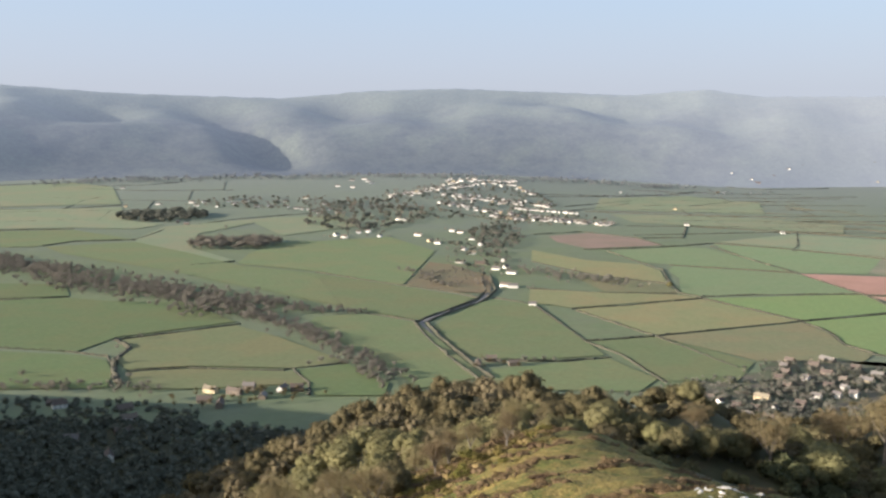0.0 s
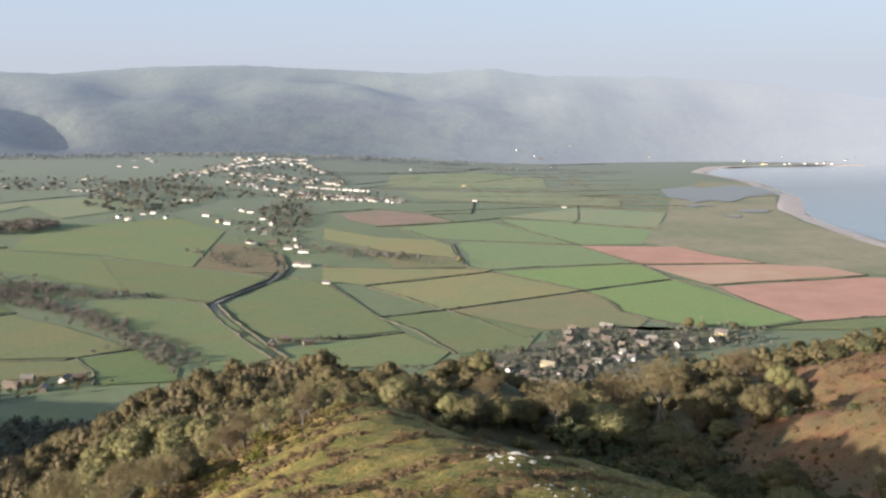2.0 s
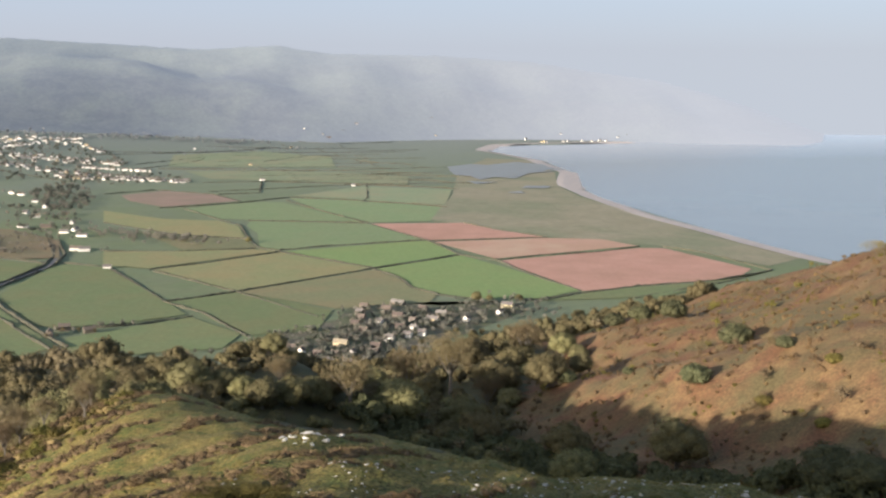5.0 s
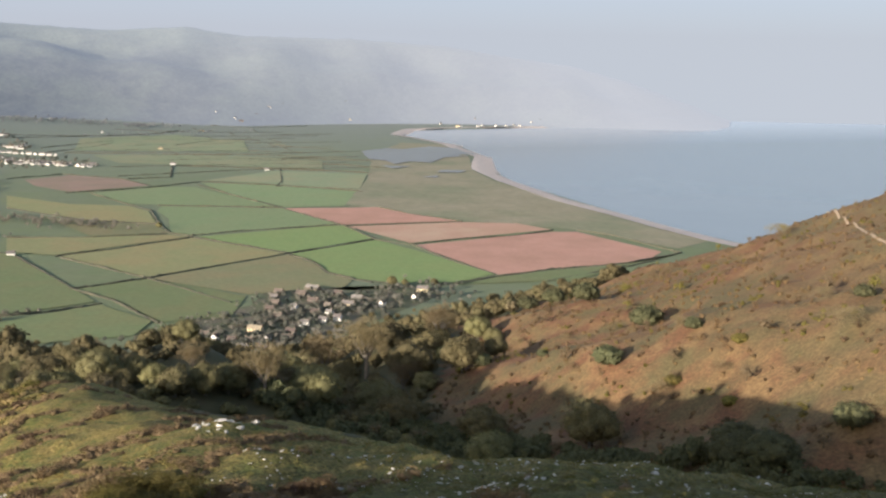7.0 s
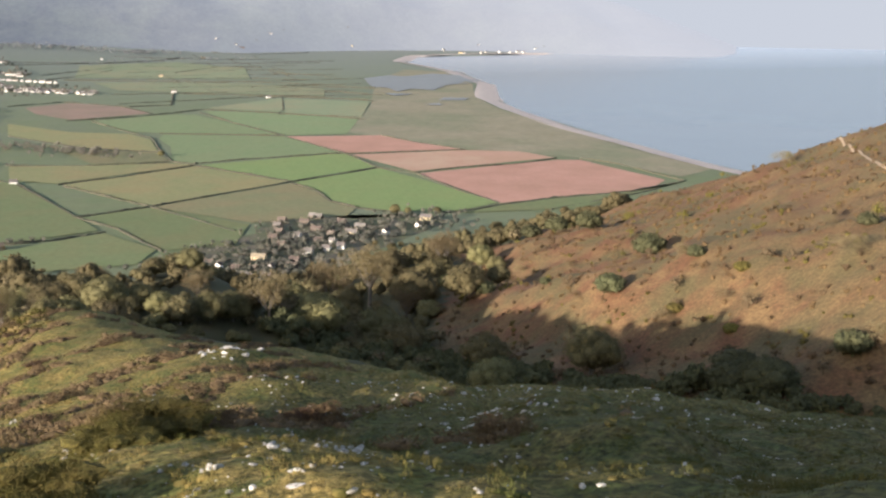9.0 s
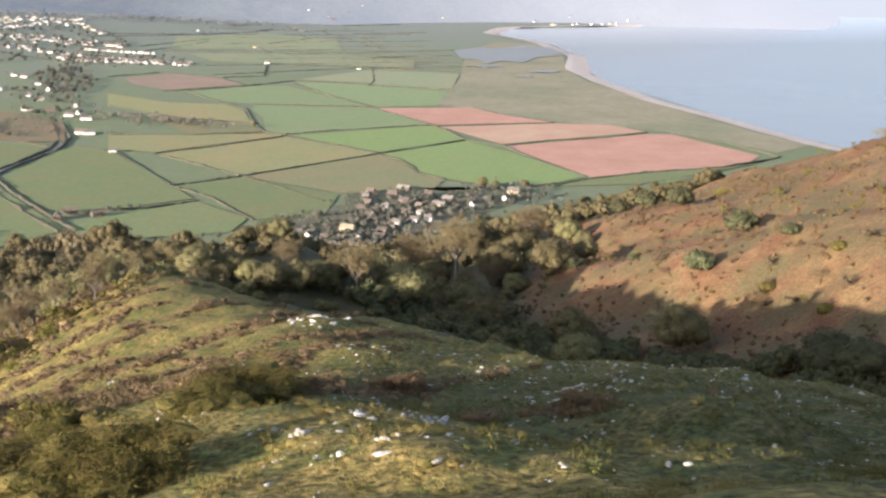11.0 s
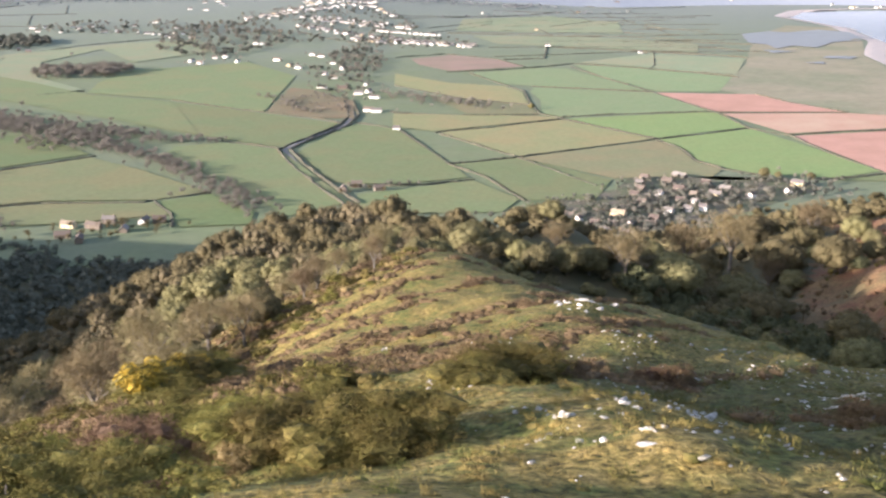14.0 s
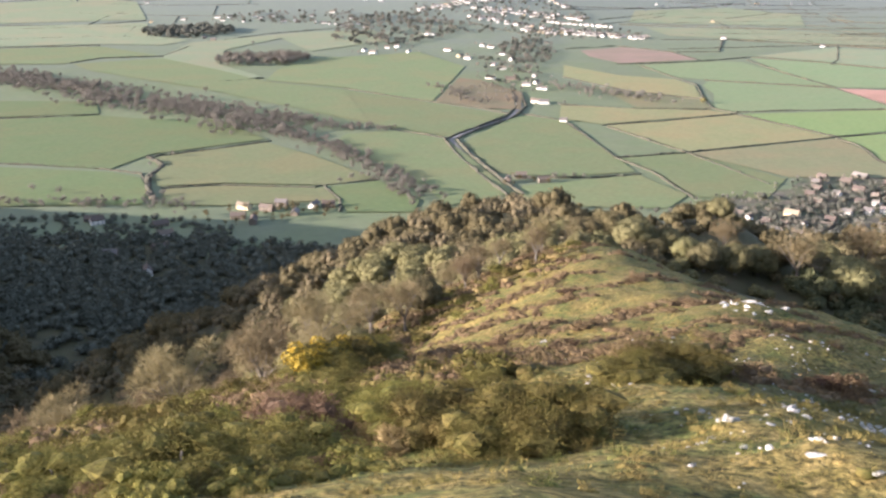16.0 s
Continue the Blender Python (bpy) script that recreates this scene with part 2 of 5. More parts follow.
def smooth_max(a, b, k):
    d = np.abs(a - b)
    return np.maximum(a, b) + np.where(d < k, (k - d) ** 2 / (4 * k), 0)


CREST_S = (-900, -300, -60, 0, 5, 16, 26, 36, 62, 75, 110, 140, 200, 260, 320, 380, 450, 700, 900)
CREST_Z = (262, 262, 246, 238.4, 236.6, 231.2, 228, 224.6, 217.0, 213.3, 206.0, 193, 176, 163, 149.5, 134, 104, 8, -20)
SHORE_Y = (-5000, 300, 900, 1093, 1231, 1573, 1848, 2067, 2366, 2763, 3205, 3440, 3500, 3520, 3700, 4300, 5000)
SHORE_X = (1500, 1250, 1080, 1052, 1055, 1101, 1149, 1225, 1389, 1512, 1544, 1700, 2200, 2600, 3200, 4000, 4700)


WAVE_SETS = {}


def waves(x, y, size, seed):
    """Smooth unevenness between about -1 and 1, from a few crossed waves."""
    if seed not in WAVE_SETS:
        rng = np.random.RandomState(seed)
        WAVE_SETS[seed] = [(math.cos(a), math.sin(a), k, ph) for a, k, ph in ((rng.uniform(0, 6.283), rng.uniform(0.6, 1.7), rng.uniform(0, 6.283)) for _ in range(7))]
    out = 0 * x
    for c, d, k, ph in WAVE_SETS[seed]:
        k = 6.283 / size * k
        out = out + np.sin(k * (x * c + y * d) + ph + 0.6 * np.sin(0.7 * k * (y * c - x * d) + ph * 2))
    return out / 4.0


def plain_height(x, y):
    """The vale floor, which climbs a little towards the hills and falls over a shingle beach into the sea."""
    rise = 4 + 58 * step01((y - 0.8 * np.maximum(x, 0) - 2300) / 1700)
    rise = rise + 25 * step01((900 - y) / 600) * step01((-x - 100) / 400)
    inland = np.interp(y, SHORE_Y, SHORE_X) - x
    return np.minimum(rise, np.clip(0.09 * inland, -25, 400))


def land_height(x, y):
    x, y = np.asarray(x, float), np.asarray(y, float)
    # the spur on which one stands
    bend = 1 + 5 * step01((y - 5) / 25) + 4 * step01((y - 30) / 40) + 0.03 * np.maximum(y - 60, 0)
    q = x - bend
    crest = np.interp(y, CREST_S, CREST_Z)
    wide = 17 * (1 - 0.55 * step01((y - 60) / 60)) + 3 + 26 * step01((y - 150) / 110) + np.where(q > 0, 22 * (1 - step01((y - 30) / 40)), 0)
    wide = wide + 160 * step01((-y - 5) / 160)
    out = np.maximum(np.abs(q) - wide, 0)
    steep = np.where(q < 0, 0.54, 0.74)
    spur = crest - 3.2 * np.minimum(np.abs(q) / wide, 1) ** 2 - steep * (np.sqrt(out * out + 36) - 6)
    spur = spur - 0.116 * np.clip(q + 1, 0, 34) * (1 - step01((y - 40) / 45))
    # knolls and hollows of the broad top
    for kx, ky, rx, ry, rise in ((22, 29, 4.5, 4, 0.85), (14, 30, 4.5, 6, -0.6), (17, 20, 3.6, 2.6, 0.85), (37, 44, 7, 4.5, 1.0), (12, 21.5, 2.6, 4.5, -0.45), (11.5, 13.5, 2.4, 2.2, 0.3), (35, 65, 7, 13, -1.5), (31, 55, 5, 5, -0.4), (46, 38, 5, 6, -0.3), (12, 50, 5, 8, 0.25)):
        spur = spur + rise * np.exp(-(((x - kx) / rx) ** 2) - ((y - ky) / ry) ** 2)
    spur = spur + 0.135 * np.clip(q, -18, 18) * step01((y - 38) / 22) * (1 - step01((y - 72) / 34))
    spur = spur + 1.0 * np.exp(-((x - 6.6) ** 2 / 15 + (y - 18) ** 2 / 44)) + 0.5 * np.exp(-((x - 3) ** 2 + (y - 30) ** 2) / 20)
    spur = spur - 1.15 * step01((x - 12) / 12) * step01((y - 42) / 14) * (1 - step01((y - 84) / 20))
    spur = spur + 1.0 * np.exp(-((x - 14.5) ** 2 / 36 + (y - 104) ** 2 / 260)) - 0.085 * np.maximum(6 - x, 0) * step01((y - 55) / 30)
    spur = spur - 0.75 * np.exp(-(((q + 2) / 6) ** 2)) * step01((y - 31) / 8) * (1 - step01((y - 64) / 12))
    spur = spur + 0.7 * np.exp(-((x - 17) ** 2 + (y - 62) ** 2) / 14)
    spur = spur + 0.115 * np.clip(-q - 5, 0, 110) * np.exp(-(((y - 235) / 65) ** 2))
    # the bracken hill across the combe
    ridge = np.interp(y, (-900, 100, 200, 268, 325, 418, 560, 760, 900), (300, 262, 218, 187, 164, 131, 80, 6, -20))
    rq = x - (325 + 0.05 * (y - 250))
    flank = np.interp(y, (40, 150, 209, 328, 500), (0.43, 0.36, 0.30, 0.19, 0.2))
    bracken = ridge - np.where(rq < 0, flank, 0.45) * (np.sqrt(rq * rq + 30**2) - 30)
    bracken = bracken - (5.0 + 3.4 * step01((y - 150) / 45)) * step01((146 - x) / 28)
    # the next spur along, on the sunny side, unseen, raised to shade the valley
    side = np.interp(y, (-900, -200, 100, 400, 620, 740, 810, 1000), (262, 262, 232, 205, 150, 100, 66, -20))
    sq = x - (-330 - 0.42 * np.maximum(y, 0))
    sunny = side - 0.60 * (np.sqrt(sq * sq + 40**2) - 40)
    hill = smooth_max(smooth_max(spur, bracken, 14), sunny, 14)
    # wooded shelves in the combe
    hill = hill + 8 * np.exp(-(((x - 118) / 46) ** 2) - ((y - 315) / 60) ** 2) + 14 * np.exp(-(((x - 78) / 34) ** 2) - ((y - 222) / 52) ** 2)
    far = np.maximum(np.hypot(x - 10, y - 40) - 60, 0)
    hill = hill + step01(far / 120) * (3.5 * waves(x, y, 90, 3) + 1.2 * waves(x, y, 27, 4)) + (0.26 + 0.12 * step01((x - 8) / 8) * step01((60 - y) / 20)) * waves(x, y, 7.5, 5) + (0.1 * waves(x, y, 2.6, 6) + 0.045 * waves(x, y, 1.3, 7)) * step01((170 - far) / 60)
    return smooth_max(hill, plain_height(x, y), 10)


def axis(points):
    """Grid lines whose spacing runs smoothly through (place, spacing) pairs."""
    out, v = [], points[0][0]
    while v < points[-1][0]:
        out.append(v)
        v += float(np.interp(v, [p[0] for p in points], [p[1] for p in points]))
    return np.array(out + [points[-1][0]])


def sheet(name, xs, ys, height, mat):
    gx, gy = np.meshgrid(xs, ys)
    gz = height(gx, gy)
    me = bpy.data.meshes.new(name)
    nx, ny = len(xs), len(ys)
    i = np.arange(nx * ny).reshape(ny, nx)
    quads = np.stack([i[:-1, :-1], i[:-1, 1:], i[1:, 1:], i[1:, :-1]], -1).reshape(-1, 4)
    me.from_pydata(np.stack([gx, gy, gz], -1).reshape(-1, 3).tolist(), [], quads.tolist())
    me.polygons.foreach_set("use_smooth", np.ones(len(quads), bool))
    me.materials.append(mat)
    return new(name, me)


GX = axis([(-4900, 130), (-1500, 50), (-300, 9), (-60, 2.2), (-22, 1.0), (-12, 0.65), (40, 0.75), (50, 1.3), (90, 3), (400, 6), (700, 14), (1500, 30), (4900, 130)])
GY = axis([(-1500, 90), (-200, 14), (-15, 1.6), (4, 0.7), (10, 0.55), (50, 0.75), (90, 1.3), (150, 3.5), (500, 8), (800, 14), (1600, 30), (3400, 40), (4940, 50)])
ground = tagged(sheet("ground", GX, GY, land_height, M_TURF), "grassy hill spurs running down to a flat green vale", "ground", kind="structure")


RIM_Y, RIM_X = (15, 40, 60, 80, 92, 104, 120), (-6.5, -7, -8, -8.5, 2, 11, 18)  # where the turf tips over on the sunny side


def on_turf(x, y, more=0.0):
    """The open grass along the top of the spur."""
    q = x - (1 + 5 * step01((y - 5) / 25) + 4 * step01((y - 30) / 40) + 0.03 * np.maximum(y - 60, 0))
    wide = 20 * (1 - 0.55 * step01((y - 60) / 60)) + more + np.where(q > 0, 22 * (1 - step01((y - 30) / 40)), 0)
    left = np.abs(q) < wide
    return (left & (y < 112 + more)) | (y < -8)


def on_bracken(x, y):
    return (x > 0.62 * y - 22) & (x > 84) & (y < 430)


def on_vale(x, y):
    return land_height(x, y) < plain_height(x, y) + 4


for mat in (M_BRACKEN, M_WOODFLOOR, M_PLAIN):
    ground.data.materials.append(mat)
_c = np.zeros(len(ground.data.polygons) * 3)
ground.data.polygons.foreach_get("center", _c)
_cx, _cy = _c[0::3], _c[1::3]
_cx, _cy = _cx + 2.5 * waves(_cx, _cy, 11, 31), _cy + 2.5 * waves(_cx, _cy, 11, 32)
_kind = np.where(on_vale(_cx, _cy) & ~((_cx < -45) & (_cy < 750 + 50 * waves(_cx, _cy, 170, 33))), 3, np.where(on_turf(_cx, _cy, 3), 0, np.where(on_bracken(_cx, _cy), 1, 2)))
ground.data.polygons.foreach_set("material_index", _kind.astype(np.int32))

# far water pales along y through emission that stands for haze
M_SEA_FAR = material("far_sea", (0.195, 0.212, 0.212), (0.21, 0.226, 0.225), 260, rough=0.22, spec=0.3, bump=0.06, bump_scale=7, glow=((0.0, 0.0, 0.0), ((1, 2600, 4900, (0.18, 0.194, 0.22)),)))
sea = tagged(sheet("sea", np.linspace(-100, 6000, 40), np.linspace(-3000, 2600, 30), lambda x, y: 0 * x, M_SEA), "calm grey-blue sea in a hazy bay", "sea", kind="structure")

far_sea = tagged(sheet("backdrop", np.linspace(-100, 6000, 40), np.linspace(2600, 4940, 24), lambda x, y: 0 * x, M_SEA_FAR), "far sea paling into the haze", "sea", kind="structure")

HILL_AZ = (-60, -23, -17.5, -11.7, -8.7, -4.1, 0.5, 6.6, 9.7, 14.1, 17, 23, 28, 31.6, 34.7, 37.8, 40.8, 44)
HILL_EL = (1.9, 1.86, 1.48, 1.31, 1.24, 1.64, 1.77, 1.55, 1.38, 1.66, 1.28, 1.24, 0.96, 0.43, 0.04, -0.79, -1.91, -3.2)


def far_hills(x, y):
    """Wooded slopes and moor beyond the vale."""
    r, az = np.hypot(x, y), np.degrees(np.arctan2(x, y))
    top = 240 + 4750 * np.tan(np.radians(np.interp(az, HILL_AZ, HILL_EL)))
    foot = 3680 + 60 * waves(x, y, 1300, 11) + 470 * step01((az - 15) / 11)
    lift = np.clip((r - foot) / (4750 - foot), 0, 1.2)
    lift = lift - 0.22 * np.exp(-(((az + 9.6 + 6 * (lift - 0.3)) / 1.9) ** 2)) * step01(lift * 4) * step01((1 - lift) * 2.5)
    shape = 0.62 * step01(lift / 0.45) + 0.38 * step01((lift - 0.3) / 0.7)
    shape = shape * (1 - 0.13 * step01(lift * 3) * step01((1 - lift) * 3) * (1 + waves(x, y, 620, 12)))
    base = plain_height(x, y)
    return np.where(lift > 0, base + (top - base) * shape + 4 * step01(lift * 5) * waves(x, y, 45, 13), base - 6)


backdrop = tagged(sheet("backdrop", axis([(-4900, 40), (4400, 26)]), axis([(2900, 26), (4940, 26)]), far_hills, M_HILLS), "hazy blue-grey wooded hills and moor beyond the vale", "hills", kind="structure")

# ---- building blocks ----
def part(name, mesh, mat, parent=None, label=""):
    """Links a mesh, or a bmesh, as one object under a thing."""
    if isinstance(mesh, bmesh.types.BMesh):
        me = bpy.data.meshes.new(name)
        mesh.to_mesh(me)
        mesh.free()
        mesh = me
    if mat and not mesh.materials:
        mesh.materials.append(mat)
    ob = new(name, mesh)
    if parent:
        ob.parent = parent
    if label:
        ob["label"] = label
    return ob


def thing(name, label, category, group="", at=None):
    return tagged(at_pose(new(name), at), label, category, group)


def at_pose(ob, m):
    if m is not None:
        ob.matrix_basis = m
    return ob


def arrays_mesh(name, verts, faces, smooth=False):
    me = bpy.data.meshes.new(name)
    me.from_pydata(np.asarray(verts).tolist(), [], [tuple(int(i) for i in f) for f in faces])
    if smooth:
        me.polygons.foreach_set("use_smooth", np.ones(len(me.polygons), bool))
    return me


def lift_of(x, y):
    x, y = np.array([x]), np.array([y])
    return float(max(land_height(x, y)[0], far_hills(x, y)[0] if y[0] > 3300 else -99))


FIELD_COUNT = [0]


def plain_lift(x, y):
    return float(plain_height(np.array([x]), np.array([y]))[0])


def field(mat, corners, lift=None):
    """One field: a sheet of soil or grass draped on the vale."""
    red = "soil" in mat.name
    FIELD_COUNT[0] += 1
    bm = bmesh.new()
    bm.faces.new([bm.verts.new((x, y, 0)) for x, y in corners])
    bmesh.ops.triangulate(bm, faces=bm.faces[:])
    bmesh.ops.subdivide_edges(bm, edges=bm.edges[:], cuts=5, use_grid_fill=True)
    co = np.array([v.co[:] for v in bm.verts])
    z = np.maximum(plain_height(co[:, 0], co[:, 1]), land_height(co[:, 0], co[:, 1])) + (0.4 + 0.02 * FIELD_COUNT[0] if lift is None else lift)
    for v, h in zip(bm.verts, z):
        v.co.z = h
    bmesh.ops.recalc_face_normals(bm, faces=bm.faces[:])
    if sum(f.normal.z for f in bm.faces) < 0:
        bmesh.ops.reverse_faces(bm, faces=bm.faces[:])
    ob = part("field", bm, mat)
    return tagged(ob, "bare reddish ploughed field between low hedges" if red else "green or olive grass field between winter hedges", "field", "fields of the vale", "structure")


def resample(line, gap):
    pts = [np.array(p, float) for p in line]
    out = []
    for a, b in zip(pts, pts[1:]):
        n = max(1, int(np.linalg.norm(b - a) / gap))
        out += [a + (b - a) * k / n for k in range(n)]
    return np.array(out + [pts[-1]])


HEDGE_COUNT = [0]


def hedge(line, high=1.5, wide=2.4, mat=None, label="brown winter hedgerow between fields", name="hedge"):
    """A bushy bank along a line, uneven in height and width, with gaps in the top."""
    HEDGE_COUNT[0] += 1
    rng = np.random.RandomState(100 + HEDGE_COUNT[0])
    p = resample(line, 4.0)
    d = np.gradient(p, axis=0)
    d /= np.linalg.norm(d, axis=1)[:, None] + 1e-9
    side = np.stack([d[:, 1], -d[:, 0]], -1)
    p = p + side * rng.normal(0, 0.5, (len(p), 1))
    base = land_height(p[:, 0], p[:, 1])
    verts, faces = [], []
    prof = ((-0.5, -0.3), (-0.55, 0.45), (-0.25, 0.95), (0.2, 1.0), (0.55, 0.5), (0.5, -0.3))
    slow = np.interp(np.arange(len(p)), np.arange(0, len(p) + 6, 5), rng.uniform(0.55, 1.35, len(np.arange(0, len(p) + 6, 5))))
    for k in range(len(p)):
        h = high * slow[k] * rng.uniform(0.75, 1.25)
        w = wide * rng.uniform(0.75, 1.25)
        for a, b in prof:
            xy = p[k] + side[k] * w * a * rng.uniform(0.8, 1.2)
            verts.append((xy[0], xy[1], base[k] + h * b * (rng.uniform(0.8, 1.2) if b > 0 else 1)))
    m = len(prof)
    for k in range(len(p) - 1):
        for j in range(m - 1):
            a = k * m + j
            faces.append((a, a + 1, a + m + 1, a + m))
    for k in (0, len(p) - 1):
        faces.append(tuple(k * m + j for j in range(m)))
    me = bpy.data.meshes.new(name)
    me.from_pydata(verts, [], faces)
    ob = part(name, me, mat or M_HEDGE)
    return tagged(ob, label, "hedge", "hedges of the vale")


def ribbon(name, line, wide, mat, label, category, up=0.5, gap=8.0):
    p = resample(line, gap)
    d = np.gradient(p, axis=0)
    d /= np.linalg.norm(d, axis=1)[:, None] + 1e-9
    side = np.stack([d[:, 1], -d[:, 0]], -1)
    verts = []
    for a in (-0.5, -0.17, 0.17, 0.5):
        q = p + side * wide * a
        verts.append(np.column_stack([q, land_height(q[:, 0], q[:, 1]) + up]))
    v = np.stack(verts, 1).reshape(-1, 3)
    faces = [(k * 4 + j, k * 4 + j + 1, k * 4 + j + 5, k * 4 + j + 4) for k in range(len(p) - 1) for j in range(3)]
    return tagged(part(name, arrays_mesh(name, v, faces), mat), label, category, kind="structure")


# ---- foliage ----
def ico(sub):
    bm = bmesh.new()
    bmesh.ops.create_icosphere(bm, subdivisions=sub, radius=1.0)
    v, f = np.array([x.co[:] for x in bm.verts]), np.array([[q.index for q in x.verts] for x in bm.faces])
    bm.free()
    return v, f


ICO1, ICO2 = ico(1), ico(2)


def lump(rng, centre, radii, shape=None, rough=0.16):
    """A knobbly solid inside a crown."""
    v, f = shape or ICO2
    v = v * (1 + rng.uniform(-rough, rough, (len(v), 1))) * np.array(radii) + np.array(centre)
    return v, f


def leaves(rng, lobes, count, size, narrow=1.0, up=0.25, spiky=0.0, outer=False):
    """Small leaf sprays over the outside of lobes (x, y, z, radius), as crossed four-cornered blades."""
    lobes = np.array(lobes, float)
    w = lobes[:, 3] ** 2
    pick = lobes[rng.choice(len(lobes), count, p=w / w.sum())]
    d = rng.normal(size=(count, 3))
    d[:, 2] += up
    d /= np.linalg.norm(d, axis=1)[:, None]
    c = pick[:, :3] + d * pick[:, 3:4] * rng.uniform(0.86, 1.14, (count, 1)) * np.array((1, 1, 0.9))
    if outer:  # none buried inside a neighbouring lobe
        deep = (np.linalg.norm(c[:, None] - lobes[None, :, :3], axis=2) / lobes[None, :, 3]).min(1)
        c, d = c[deep > 0.8], d[deep > 0.8]
        count = len(c)
    n = d + rng.normal(0, 0.6, (count, 3))
    n /= np.linalg.norm(n, axis=1)[:, None]
    a = np.cross(n, rng.normal(size=(count, 3)))
    a /= np.linalg.norm(a, axis=1)[:, None]
    if spiky:  # twigs and spines that stand out from the surface
        a = d + rng.normal(0, spiky, (count, 3)) + np.array((0, 0, up * 0.3))
        a /= np.linalg.norm(a, axis=1)[:, None]
        n = np.cross(a, rng.normal(size=(count, 3)))
        n /= np.linalg.norm(n, axis=1)[:, None]
    b = np.cross(n, a)
    s = size * rng.uniform(0.6, 1.4, (count, 1))
    v = np.stack([c - a * s, c + b * s * narrow * 0.7, c + a * s * 1.1 + n * s * 0.3, c - b * s * narrow * 0.7], 1).reshape(-1, 3)
    f = np.arange(count * 4).reshape(-1, 4)
    return v, f


def joined(pieces):
    """Joins (verts, faces) pairs; faces may have three or four corners."""
    vs, fs, k = [], [], 0
    for v, f in pieces:
        vs.append(v)
        fs += (np.asarray(f) + k).tolist()
        k += len(v)
    return np.concatenate(vs), fs


def rod(a, b, r0, r1, sides=5):
    a, b = np.array(a, float), np.array(b, float)
    d = (b - a) / (np.linalg.norm(b - a) + 1e-9)
    u = np.cross(d, (0.3, 0.9, 0.1))
    u /= np.linalg.norm(u)
    w = np.cross(d, u)
    t = np.linspace(0, 2 * math.pi, sides, endpoint=False)[:, None]
    ring = np.cos(t) * u + np.sin(t) * w
    v = np.concatenate([a + ring * r0, b + ring * r1])
    f = [(k, (k + 1) % sides, sides + (k + 1) % sides, sides + k) for k in range(sides)]
    return v, f


def crown_lobes(rng, radius, height, count):
    """A billowing dome: a core and smaller lobes spread evenly over it."""
    out = [(0, 0, height * 0.52, radius * 0.74)]
    for k in range(count):
        up = 1.0 - 1.12 * (k + 0.5) / count
        a, r = k * 2.4 + rng.uniform(-0.35, 0.35), math.sqrt(max(0.0, 1 - up * up))
        out.append((0.6 * radius * r * math.cos(a), 0.6 * radius * r * math.sin(a), height * (0.46 + 0.28 * up * rng.uniform(0.85, 1.15)), radius * rng.uniform(0.32, 0.46)))
    return out


def evergreen(seed, radius, height, sprays, size):
    """Crown and trunk meshes of a holm oak."""
    rng = np.random.RandomState(seed)
    lobes = crown_lobes(rng, radius, height, 15)
    pieces = [lump(rng, l[:3], (l[3] * 0.88, l[3] * 0.88, l[3] * 0.82), ICO2 if l[3] > radius * 0.6 else ICO1, 0.12) for l in lobes]
    pieces.append(leaves(rng, lobes, sprays, size, 0.75, 0.35, outer=True))
    v, f = joined(pieces)
    limbs = [rod((0, 0, -1), (0.1, 0.1, height * 0.5), 0.32, 0.2, 6)]
    for l in lobes[1:6]:
        limbs.append(rod((0.05, 0.05, height * 0.28), l[:3], 0.16, 0.05, 4))
    tv, tf = joined(limbs)
    return arrays_mesh("crown", v, f, True), arrays_mesh("trunk", tv, tf)


def bare_tree(seed, radius, height, sprays, size):
    """Crown of twigs and a forked trunk of a leafless tree."""
    rng = np.random.RandomState(seed)
    limbs = [rod((0, 0, -1), (0.1, 0, height * 0.35), 0.26, 0.18, 6)]
    tips = []
    for k in range(7):
        a = k * 0.9 + rng.uniform(-0.3, 0.3)
        r = radius * rng.uniform(0.35, 0.75)
        mid = (0.45 * r * math.cos(a), 0.45 * r * math.sin(a), height * rng.uniform(0.5, 0.62))
        end = (r * math.cos(a), r * math.sin(a), height * rng.uniform(0.72, 0.95))
        limbs += [rod((0.1, 0, height * 0.33), mid, 0.13, 0.08, 4), rod(mid, end, 0.08, 0.02, 4)]
        for _ in range(2):
            e2 = tuple(np.array(mid) + rng.normal(0, radius * 0.25, 3) + (0, 0, height * 0.15))
            limbs.append(rod(mid, e2, 0.05, 0.015, 3))
            tips.append((*e2, radius * 0.33))
        tips.append((*end, radius * 0.38))
    v, f = leaves(rng, tips, sprays, size, 0.075, 0.5, 0.55)
    tv, tf = joined(limbs)
    return arrays_mesh("crown", v, f), arrays_mesh("trunk", tv, tf)


